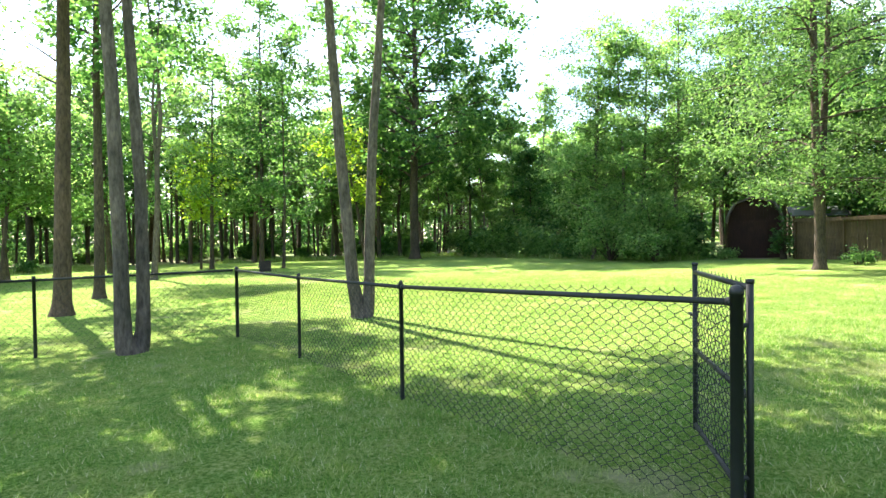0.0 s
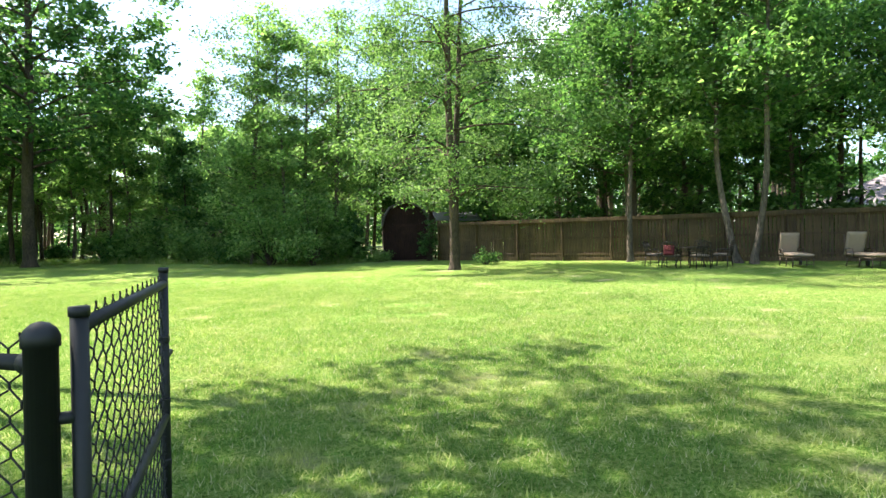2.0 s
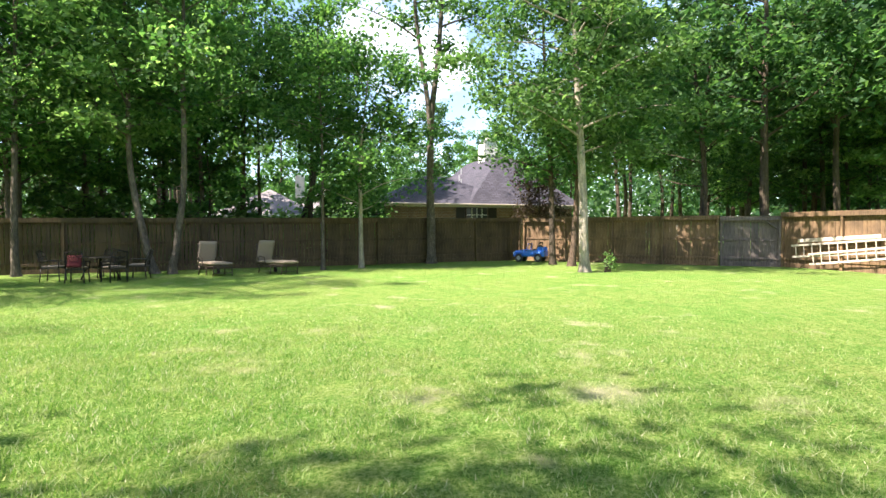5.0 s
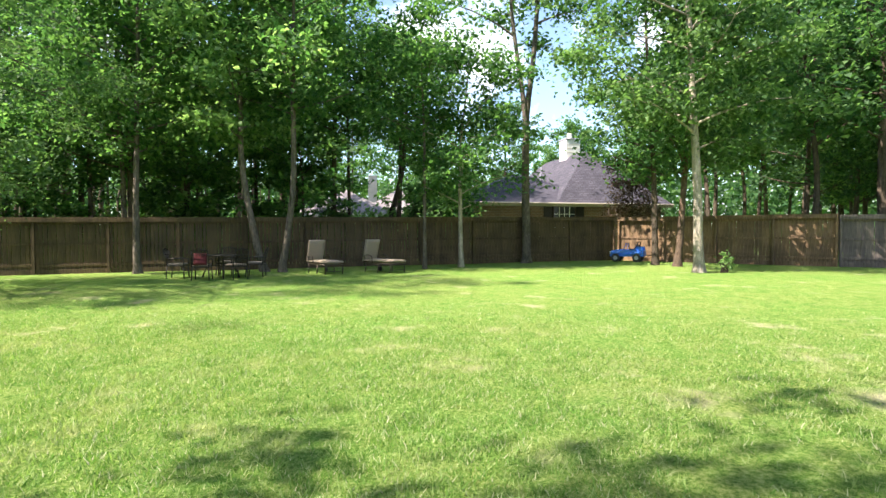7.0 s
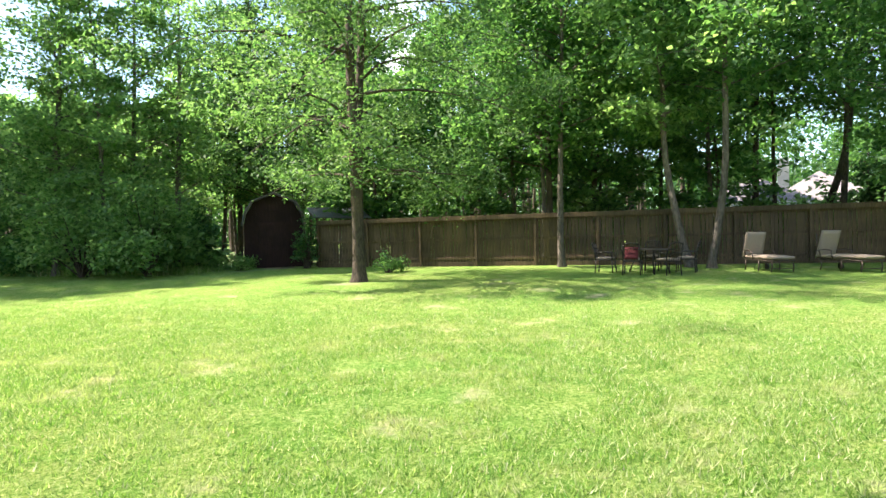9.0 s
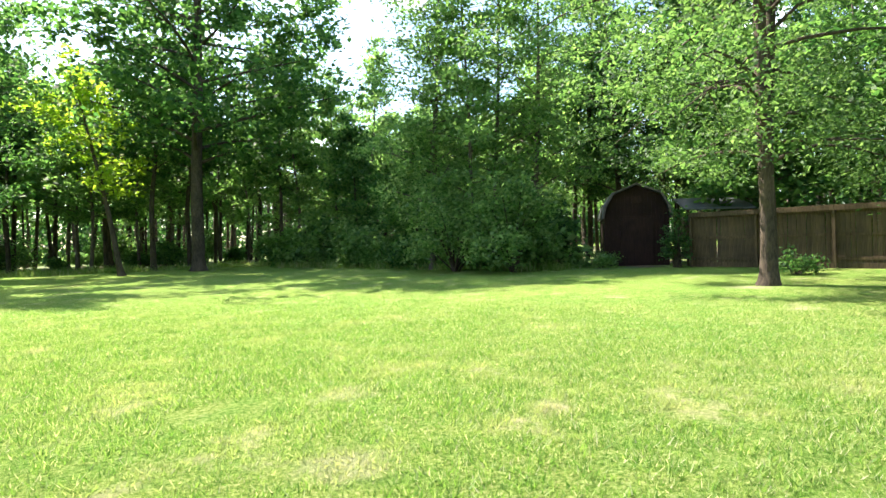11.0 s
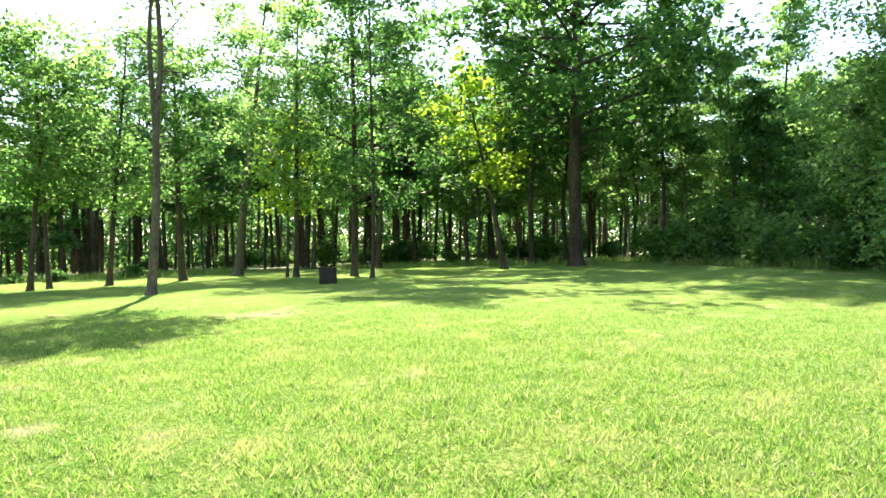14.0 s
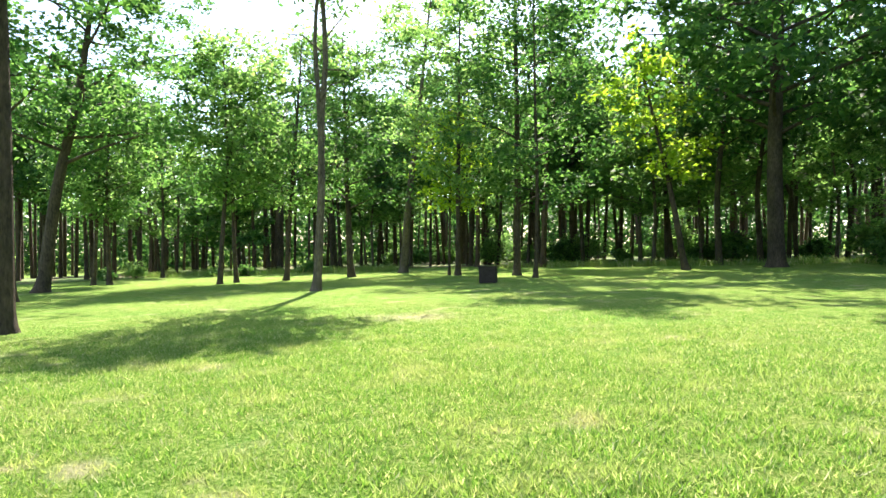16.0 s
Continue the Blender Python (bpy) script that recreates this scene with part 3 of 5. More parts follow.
tree("oak_tree", "large dark oak with a broad spreading crown", (-0.1, 49.2), BARK_DARK, LEAF_MID, seed=41, stems=[[(0.0, 0, 6), (0.2, 0, 12)]], r=0.4,
     height=27, low=6.2, spread=9.6, leaves=24000, leaf_size=0.42, limbs=50, rise=0.34, cluster=1.05, per_limb=8)
# along the wooden fence
tree("tree", "broad tree with pale drooping feathery foliage beside the shed", (15.6, 21.6), BARK_DARK, LEAF_FEATHER, seed=50,
     stems=[[(0.05, 0, 0.3), (-0.1, 0, 3), (-0.2, 0, 6)], [(0.16, 0.1, 0.3), (0.22, 0.2, 3), (0.4, 0.2, 6)]], r=0.195,
     height=17, low=2.7, spread=5.6, leaves=52000, leaf_size=0.145, limbs=48, rise=0.26, droop=0.24, cluster=0.75, shape="oval", per_limb=6, long=2.3)
tree("tree", "slim tree with pale trunk before the wooden fence", (23.5, 19.3), BARK_GREY, LEAF_MID, seed=51, stems=[[(-0.1, 0, 1.5), (0.15, 0.1, 4), (0.1, 0, 7)]], r=0.13,
     height=13, low=4.2, spread=3.8, leaves=11000, leaf_size=0.24, limbs=22)
tree("tree", "leaning grey tree with light green crown by the fence", (24.7, 14.95), BARK_GREY, LEAF_LIGHT, seed=52, stems=[[(-0.1, 0.3, 1.2), (-0.2, 0.8, 3.2), (-0.1, 0.9, 6)]], r=0.14,
     height=12, low=4.4, spread=3.2, leaves=9000, leaf_size=0.235, limbs=20)
tree("tree", "slim tree with a crooked foot by the fence", (24.5, 14.2), BARK_GREY, LEAF_MID, seed=53, stems=[[(0, 0.02, 0.8), (0.1, -0.35, 1.9), (0.1, -0.45, 4), (0.1, -0.4, 7)]], r=0.13,
     height=14, low=5.0, spread=3.4, leaves=9000, leaf_size=0.235, limbs=20)
tree("tree", "very thin young tree before the wooden fence", (26.5, 9.28), BARK_GREY, LEAF_MID, seed=54, stems=[[(0.05, -0.05, 3), (0.0, 0.05, 6)]], r=0.075,
     height=10, low=4.6, spread=2.2, leaves=4200, leaf_size=0.19, limbs=14)
tree("tree", "thin young tree with a bushy low crown before the fence", (27.6, 8.0), BARK_PALE, LEAF_MID, seed=55, stems=[[(0.05, 0, 2), (0.1, 0.1, 4)]], r=0.1,
     height=8.5, low=2.2, spread=2.9, leaves=10000, leaf_size=0.19, limbs=22, cluster=0.7)
tree("tree", "tall bare grey-brown tree forking high above the fence", (30.55, 5.45), BARK_GREY, LEAF_MID, seed=56,
     stems=[[(0.05, 0, 3), (0.1, 0.0, 6.5), (0.25, -0.4, 9.5)], [(0.05, 0, 3), (0.1, 0.0, 6.5), (-0.1, 0.5, 9.5)]], r=0.19,
     height=18, low=9.5, spread=3.8, leaves=5500, leaf_size=0.23, limbs=18)
tree("tree", "slim dark tree in the clump by the side fence", (29.4, 0.2), BARK_DARK, LEAF_MID, seed=57, stems=[[(0, 0, 3), (0.1, 0.15, 6)]], r=0.13,
     height=13, low=3.5, spread=3.2, leaves=10000, leaf_size=0.19, limbs=24, group="clump by the side fence")
tree("tree", "slim leaning tree in the clump by the side fence", (28.5, -0.45), BARK_BROWN, LEAF_DARK, seed=58, stems=[[(0.1, -0.1, 1), (0.1, -0.25, 3)]], r=0.14,
     height=11, low=3.5, spread=3.2, leaves=9000, leaf_size=0.2, limbs=22, group="clump by the side fence")
tree("tree", "pale-trunked tree with bright green leaves by the side fence", (25.4, -0.5), BARK_PALE, LEAF_FEATHER, seed=59, stems=[[(0, 0.05, 2), (0.05, 0.15, 5)]], r=0.17,
     height=14, low=4.2, spread=4.6, leaves=17000, leaf_size=0.21, limbs=30, rise=0.4, group="clump by the side fence")
tree("tree", "tree with broad crown behind the side fence", (31.6, -9.4), BARK_DARK, LEAF_DARK, seed=60, stems=[[(0, 0, 4)]], r=0.22,
     height=15, low=4.5, spread=4.8, leaves=9000, leaf_size=0.25, limbs=24)
for i, (x, y, hh) in enumerate([(11.4, 37.0, 14.5), (14.3, 36.4, 13.5), (16.2, 36.0, 15)]):
    tree("tree", "tall pale green tree rising behind the bushes", (x, y), BARK_GREY, LEAF_LIGHT, seed=70 + i, stems=[[(0.1, 0.1, 4), (0.2, -0.1, 8)]], r=0.15,
         height=hh, low=2.6, spread=3.3, leaves=10000, leaf_size=0.19, limbs=28, cluster=0.7, group="pale trees behind the bushes")
for i, (x, y, rr, lean) in enumerate([(33.6, 15.4, 0.17, 0.0), (34.3, 14.75, 0.11, 0.1), (36.0, 13.55, 0.19, -1.3), (34.6, 12.25, 0.16, -0.15)]):
    tree("tree", "leaning dark crooked tree behind the wooden fence" if lean < -1 else "dark slim-trunked tree rising behind the wooden fence", (x, y), BARK_DARK, LEAF_MID, seed=80 + i,
         stems=[[(0.0, lean * 0.15, 1.5), (0.1, lean * 0.8, 3.6), (0.1, lean, 6)]], r=rr, height=14 - i, low=6.2, spread=3.0, leaves=5200, leaf_size=0.23, limbs=18, group="dark trees behind the fence")
tree("tree", "dark straight tree at the wood's shaded edge", (-22.0, 24.8), BARK_DARK, LEAF_MID, seed=85, stems=[[(0.0, 0, 6)]], r=0.2, height=15, low=6.5, spread=4.2, leaves=6000, leaf_size=0.26, limbs=18)
tree("plum_tree", "small dark purple-leaved tree behind the fence corner", (34.9, 0.2), BARK_DARK, LEAF_PURPLE, seed=86, stems=[[(0.1, 0, 1.2), (0.0, 0.1, 3)]], r=0.08, height=4.9, low=1.6, spread=1.5,
     leaves=4500, leaf_size=0.13, limbs=18, cluster=0.5)
shrub("evergreen_bush", "tall dense dark evergreen bush behind the wooden fence", (33.6, 10.7), LEAF_PINE, 87, 1.0, 5.4, 3600, 0.2, category="bush")
shrub("evergreen_bush", "tall dense dark evergreen bush behind the wooden fence", (33.9, 8.9), LEAF_DARK, 88, 1.5, 4.6, 4200, 0.2, category="bush")
shrub("shrub", "small round green shrub at the foot of the fence", (18.7, 23.7), LEAF_MID, 61, 0.55, 0.75, 900, 0.10)
shrub("bush", "dark leafy bush grown up beside the shed", (18.95, 29.35), LEAF_DARK, 65, 0.55, 2.5, 1500, 0.13)
shrub("bush", "low green bush at the foot of the shed", (16.75, 31.2), LEAF_LIGHT, 66, 0.7, 0.8, 900, 0.11)
# added bush: blocks the view of bright sunlit grass through the gap
shrub("bush", "dense dark bush added to darken the gap beside the shed", (16.2, 33.2), LEAF_DARK, 67, 1.1, 2.8, 2400, 0.19)
shrub("seedling", "small leafy seedling beside a tree trunk", (25.3, -1.25), LEAF_LIGHT, 62, 0.35, 0.75, 150, 0.12)
shrub("bush", "large pale green bush at the edge of the woods", (13.3, 31.8), LEAF_LIGHT, 63, 1.9, 4.0, 5200, 0.19)
shrub("bush", "large pale green bush at the edge of the woods", (11.6, 34.2), LEAF_LIGHT, 64, 2.0, 4.6, 5000, 0.19)


# ---- the woods ----
woods = []
woods_label = "tall slender tree of the surrounding woods"
for i, (bk, lf, r, h, low, sp, n, shp) in enumerate([
        (BARK_DARK, LEAF_MID, 0.14, 13, 4.6, 3.4, 2700, "oval"), (BARK_DARK, LEAF_DARK, 0.17, 14, 5.2, 3.5, 2700, "oval"),
        (BARK_BROWN, LEAF_DARK, 0.19, 15.5, 7, 3.1, 2500, "oval"), (BARK_GREY, LEAF_LIGHT, 0.12, 11.5, 3.2, 3.3, 2700, "oval"),
        (BARK_DARK, LEAF_MID, 0.10, 10, 1.8, 3.2, 2700, "cone"), (BARK_DARK, LEAF_MID, 0.11, 8.5, 0.8, 3.3, 2700, "oval"),
        (BARK_DARK, LEAF_MID, 0.14, 12.5, 3.0, 2.9, 3900, "oval"), (BARK_GREY, LEAF_MID, 0.13, 13.5, 4.2, 3.2, 3700, "oval"),
        (BARK_DARK, LEAF_PINE, 0.18, 15, 3.2, 3.4, 3300, "oval"), (BARK_GREY, LEAF_LIGHT, 0.12, 13.5, 2.4, 2.7, 3200, "cone")]):
    woods.append(dict(bark=bk, leaf=lf, seed=100 + i, stems=[[(0.2, 0.1, 4), (0.3 * (-1) ** i, 0.2, 8)]], r=r, height=h, low=low, spread=sp, leaves=n * 2, leaf_size=0.3 if n < 3000 else 0.21, simple=True, long=1.4,
                      limbs=20, sides=5, shape=shp, cluster=0.62, per_limb=6))
wood_made = {}


def wood_tree(kind, x, y, turn, size):
    m = pose(x, y, ground_z(x, y) - 0.05, 0, 0, turn) @ Matrix.Scale(size, 4)
    if kind not in wood_made:
        kw = dict(woods[kind])
        wood_made[kind] = tree("woodland_tree", woods_label, (x, y), kw.pop("bark"), kw.pop("leaf"), group="trees of the woods", **kw)
        return
    c = copy_thing(wood_made[kind], m)
    c.name = "woodland_tree"


wrng = random.Random(7)


def scatter(count, outline_box, keep, kinds, gap=1.6, sizes=(0.8, 1.2)):
    x0, y0, x1, y1 = outline_box
    done = []
    tries = 0
    while len(done) < count and tries < count * 60:
        tries += 1
        x, y = wrng.uniform(x0, x1), wrng.uniform(y0, y1)
        if not keep(x, y) or any((x - a) ** 2 + (y - b) ** 2 < gap * gap for a, b in done):
            continue
        done.append((x, y))
        wood_tree(wrng.choice(kinds), x, y, wrng.uniform(0, 360), wrng.uniform(*sizes))


def fence_side(x, y):
    """Metres beyond the line of the back fence."""
    return (x - 18.6) * 0.896 + (y - 29.6) * 0.444


# ahead and to the left, behind the clearing
scatter(50, (-48, 50, 6, 80), lambda x, y: y > 54 - 0.08 * (x + 20), [0, 1, 2, 0, 3, 3], 2.3, (1.0, 1.3))
scatter(20, (-62, 28, -30, 60), lambda x, y: x < -37 or y > 50, [0, 1, 3, 4], 3.0, (1.0, 1.25))
# between the oak and the shed: close and low
scatter(20, (3, 32, 24, 58), lambda x, y: x > 4.5 + (51 - y) * 0.46 and y > 33 and fence_side(x, y) > -9 and math.hypot(x - 19.5, y - 33) > 3.6 and not (15.5 < x < 21.5 and y < 36), [4, 9, 3, 9, 9], 2.5, (0.7, 1.0))
scatter(12, (6, 48, 36, 75), lambda x, y: True, [9, 3, 3], 3.5, (0.9, 1.15))
# behind the wooden fence
scatter(15, (22, 8, 44, 46), lambda x, y: 2.5 < fence_side(x, y) < 14 and y > 13 and not 15.5 < math.degrees(math.atan2(y - 3.7, x - 3.77)) < 24.5 and math.hypot(x - 19.5, y - 33) > 4, [6, 7, 6, 7, 5], 2.2, (0.8, 1.1))
scatter(12, (22, 8, 44, 46), lambda x, y: 3.5 < fence_side(x, y) < 10 and y > 13 and not 15.5 < math.degrees(math.atan2(y - 3.7, x - 3.77)) < 24.5 and math.hypot(x - 19.5, y - 33) > 4, [8, 8, 5], 2.0, (0.75, 1.1))
scatter(10, (34, 20, 66, 50), lambda x, y: fence_side(x, y) > 14, [0, 1, 2], 4, (1.1, 1.3))
scatter(6, (50, -6, 85, 22), lambda x, y: x > 54, [1, 2, 0], 5, (0.8, 1.0))
# beyond the side fence
scatter(20, (18, -34, 48, -8), lambda x, y: y < -11 - (x - 24) * -0.1 and (x > 30 or y < -14), [0, 1, 2, 3, 4], 3.0)
scatter(16, (38, -26, 62, -5), lambda x, y: True, [0, 1, 2, 3], 3.2, (0.95, 1.2))
scatter(11, (29, -24, 46, -3), lambda x, y: (x - 28.4) * 0.846 + (y + 6.3) * -0.533 > 2.5 and y < -3.5 and x - 35 < -y - 2, [8, 8, 1], 2.4, (0.7, 1.0))
wood_tree(2, 53.5, -4.5, 40, 0.8)
wood_tree(2, 51.5, 7.5, 140, 0.72)
wood_tree(0, 56, 2.5, 250, 0.8)
# behind the start
scatter(3, (-45, -45, 14, -18), lambda x, y: True, [0, 1], 7)
scatter(3, (-50, -16, -28, 24), lambda x, y: True, [0, 1, 3], 5)

brush = []
for i, (lf, rad, h) in enumerate([(LEAF_LIGHT, 1.5, 2.6), (LEAF_MID, 1.4, 1.9), (LEAF_LIGHT, 1.2, 1.6)]):
    brush.append(shrub("undergrowth_bush", "leafy undergrowth at the foot of the woods", [(8.6, 46.0), (11.0, 38.5), (9.8, 43.0)][i], lf, 200 + i, rad, h, 1500, 0.26, "undergrowth"))


def brush_at(x, y, size):
    c = copy_thing(wrng.choice(brush), pose(x, y, ground_z(x, y) - 0.03, 0, 0, wrng.uniform(0, 360)) @ Matrix.Scale(size, 4))
    c.name = "undergrowth_bush"


for k in range(24):
    u = k / 23
    x, y = 5.2 + 10.2 * u + wrng.uniform(-0.6, 0.9), 51 - 18.6 * u + wrng.uniform(-0.4, 1.2)
    brush_at(x, y, wrng.uniform(0.8, 1.45))
for k in range(44):
    x = -50 + 54 * k / 43 + wrng.uniform(-1, 1)
    brush_at(x, 58 - 0.08 * (x + 20) + wrng.uniform(3, 22), wrng.uniform(0.6, 1.3))
for k in range(16):
    u = k / 15
    brush_at(21.6 + 11 * u + wrng.uniform(4.2, 6), 28 - 20 * u + wrng.uniform(2, 3.2), wrng.uniform(0.9, 1.5))
for k in range(7):
    brush_at(-40 + 1.7 * k + wrng.uniform(-2, 2), 37 + 1.6 * k + wrng.uniform(-2, 6), wrng.uniform(0.3, 0.65))


def far_woods():
    """The far wall of trees behind the woods."""
    rng = np.random.default_rng(300)
    n = 150000
    ang = rng.uniform(radians(-40), radians(170), n)
    rad = rng.uniform(82, 108, n)
    hump = 13 + 4 * np.sin(ang * 17) + 3 * np.sin(ang * 41 + 1)
    z = np.where(rng.random(n) < 0.62, rng.uniform(0, 9, n), hump * rng.beta(1.3, 1.3, n)) + 0.2
    c = np.stack([rad * np.cos(ang) + 0, rad * np.sin(ang) + 12, z + 2.2 * np.tanh(rad * np.cos(ang) / 100)], 1)
    ob = finish("far_woods", raw_mesh("far_woods", *leaf_arrays(rng, c, 0.62, 0.1, 1.15, True)), LEAF_DARK)
    tagged(ob, "dense dark green foliage of the far woods", "woods", "", "stuff")
    tr = []
    for _ in range(420):
        a, q = rng.uniform(radians(20), radians(165)), rng.uniform(56, 98)
        x, y = q * math.cos(a), q * math.sin(a) + 8
        h = rng.uniform(9, 15)
        tr.append(tube_arrays(np.array([[x, y, ground_z(x, y) - 0.1], [x + rng.normal(0, 0.3), y, h * 0.5], [x + rng.normal(0, 0.6), y, h]]), np.array([0.17, 0.13, 0.06]) * rng.uniform(0.6, 1.4), 5))
    ob = finish("far_tree_trunks", raw_mesh("far_tree_trunks", *join_arrays(tr)), BARK_DARK, None, True)
    tagged(ob, "crowded dark trunks deep in the woods", "tree trunks", "", "stuff")


far_woods()


# ---- chain-link fence ----
def fence_wires(p0, p1, top0, top1, clear=0.03, pitch=0.054, radius=0.0032, knuckle=True):
    """Zigzag wires between two ground points; top0 and top1 are the heights of the mesh's top edge in the world."""
    a, b = np.array(p0, float), np.array(p1, float)
    length = np.linalg.norm(b - a)
    n = int(length / pitch)
    pieces = []
    for k in range(n):
        s0 = k * pitch + 0.02
        zt = top0 + (top1 - top0) * s0 / length
        q = a + (b - a) * s0 / length
        zb = ground_z(q[0], q[1]) + clear
        rows = max(2, int(round((zt - zb) / (pitch * (0.78 if knuckle else 1.0)))))
        zs = np.linspace(zb, zt, rows + 1)
        side = np.where((np.arange(rows + 1) + k) % 2 == 0, -0.5, 0.5)
        off = side * pitch * 1.04 + pitch / 2
        if knuckle:
            half = (zs[1] - zs[0]) * 0.17
            zs = np.stack([zs - half, zs + half], 1).ravel()
            off = np.repeat(off, 2)
        w = (s0 + off) / length
        pts = np.stack([a[0] + (b[0] - a[0]) * w, a[1] + (b[1] - a[1]) * w, zs], 1)
        nrm = np.array([-(b - a)[1], (b - a)[0], 0]) / length
        pts = pts + nrm[None, :] * np.where(np.arange(len(zs)) // (2 if knuckle else 1) % 2 == 0, -0.002, 0.002)[:, None]
        pieces.append(tube_arrays(pts, radius, 3))
    return join_arrays(pieces)


def post_bm(height, radius, dome=True, below=0.2):
    bm = bmesh.new()
    prof = [(-below, radius), (height - 0.03, radius), (height - 0.03, radius * 1.14), (height - 0.005, radius * 1.14)]
    if dome:
        prof += [(height + 0.012, radius * 0.95), (height + 0.026, radius * 0.55), (height + 0.031, 0.004)]
    else:
        prof += [(height, radius * 0.9), (height + 0.002, 0.004)]
    sides = 20
    rings = [[bm.verts.new((r * math.cos(2 * math.pi * i / sides), r * math.sin(2 * math.pi * i / sides), z)) for i in range(sides)] for z, r in prof]
    for lo, hi in zip(rings, rings[1:]):
        for i in range(sides):
            j = (i + 1) % sides
            bm.faces.new((lo[i], lo[j], hi[j], hi[i]))
    return bm


def band_bm(radius, z, height=0.022, lug=0.03):
    """A clamp round a post, with its bolt lug."""
    bm = tube_bm([(0, 0, z - height / 2), (0, 0, z + height / 2)], radius, 18)
    add_box(bm, (lug * 1.6, 0.012, height), (radius + lug * 0.5, 0, z), None, 0.002)
    v = tube_bm([(radius + lug * 0.7, -0.016, z), (radius + lug * 0.7, 0.016, z)], 0.005, 6)
    me = bpy.data.meshes.new("lug")
    v.to_mesh(me)
    v.free()
    bm.from_mesh(me)
    bpy.data.meshes.remove(me)
    return bm


def chain_fence(label, stops, radii, knuckle=True):
    """stops: (x, y, height of the rail's top in the world)."""
    x0, y0, _ = stops[0]
    o = Vector((x0, y0, ground_z(x0, y0)))
    f = thing("chain_link_fence", label, "fence", Matrix.Translation(o))
    for (x, y, z), r in zip(stops, radii):
        if r:
            g = ground_z(x, y)
            p = part("post", post_bm(z + 0.02 - g if r < 0.036 else z + 0.05 - g, r), VINYL, f, "", True)
            p.location = Vector((x, y, g)) - o
    for (xa, ya, za), (xb, yb, zb) in zip(stops, stops[1:]):
        a, b = Vector((xa, ya, za - 0.021)) - o, Vector((xb, yb, zb - 0.021)) - o
        part("top_rail", tube_bm([a, a.lerp(b, 0.5), b], 0.021, 12), VINYL, f, "", True)
        v, q = fence_wires((xa, ya), (xb, yb), za + 0.045, zb + 0.045, knuckle=knuckle)
        finish("chain_link_mesh", raw_mesh("chain_link_mesh", v - np.array(o), q), VINYL, f, True)
        d = (b - a).normalized()
        for s in (0.0, 1.0):
            e = a.lerp(b, s) + d * (0.04 if s == 0 else -0.04)
            c = part("rail_clamp", tube_bm([e - d * 0.02, e + d * 0.02], 0.027, 12), VINYL, f, "", True)
    return f


GATE_POST, GATE_END = (2.265, 2.74), (2.71, 4.23)
chain_fence("black vinyl-coated chain-link fence with round posts and top rail", [(2.265, 2.74, 1.36), (0.204, 5.736, 1.235), (-1.39, 8.218, 1.19), (-3.004, 10.54, 1.2)], [0.037, 0.024, 0.024, 0.032])
chain_fence("black chain-link fence running behind the twin trees", [(-3.06, 10.51, 1.2), (-5.83, 9.2, 1.15), (-8.6, 7.95, 1.1), (-11.4, 6.65, 1.05), (-14.2, 5.35, 1.0)], [0, 0.027, 0.027, 0.027, 0.036], knuckle=False)
chain_fence("black chain-link fence beyond the latch post", [(3.99, 1.61, 1.32), (5.5, -0.55, 1.3), (7.0, -2.7, 1.3)], [0.037, 0.024, 0.032], knuckle=False)


def make_gate():
    hx, hy = GATE_POST[0] + 0.08, GATE_POST[1] + 0.0
    o = Vector((hx, hy, ground_z(hx, hy)))
    g = thing("chain_link_gate", "open black chain-link gate leaf with a cross bar", "gate", Matrix.Translation(o))
    d = Vector((GATE_END[0] - hx, GATE_END[1] - hy, 0))
    lo, hi, mid = 0.09, 1.37, 0.72
    up = Vector((0, 0, 1))
    for s, top in ((0.0, hi + 0.03), (1.0, hi + 0.06)):
        part("upright", tube_bm([d * s + up * (lo - 0.04), d * s + up * top], 0.021, 12), VINYL, g, "", True)
        part("upright_cap", tube_bm([d * s + up * (top - 0.004), d * s + up * (top + 0.02)], 0.0245, 12), VINYL, g, "", True)
    for z in (lo, mid, hi):
        part("cross_bar", tube_bm([d * 0.0 + up * z, d + up * z], 0.0195, 12), VINYL, g, "", True)
    v, q = fence_wires((hx, hy), GATE_END, o.z + hi + 0.04, o.z + hi + 0.04, lo)
    finish("chain_link_mesh", raw_mesh("chain_link_mesh", v - np.array(o), q), VINYL, g, True)
    n = d.normalized()
    part("latch", tube_bm([d + up * 1.0, d + n * 0.22 + up * 1.0], 0.014, 8), VINYL, g, "steel fork latch arm", True)
    for z in (0.25, 1.15):
        part("hinge", tube_bm([Vector((-0.07, 0, z)), Vector((0.0, 0, z))], 0.016, 8), VINYL, g, "", True)
    for z in (0.2, 0.5, 0.8, 1.1):
        part("tie_wire", tube_bm([d * 0.985 + up * (z - 0.012), d * 0.985 + up * (z + 0.012)], 0.026, 8), VINYL, g)


make_gate()


# ---- wooden fences ----
def board_mesh(width, height, thick, seed):
    rng = random.Random(seed)
    bm = box((width, thick, height), (0, 0, height / 2))
    for v in bm.verts:
        if v.co.z > height / 2:
            v.co.z += rng.uniform(-0.012, 0.012)
        v.co.x += rng.uniform(-0.003, 0.003)
    me = bpy.data.meshes.new("board")
    bm.to_mesh(me)
    bm.free()
    return me


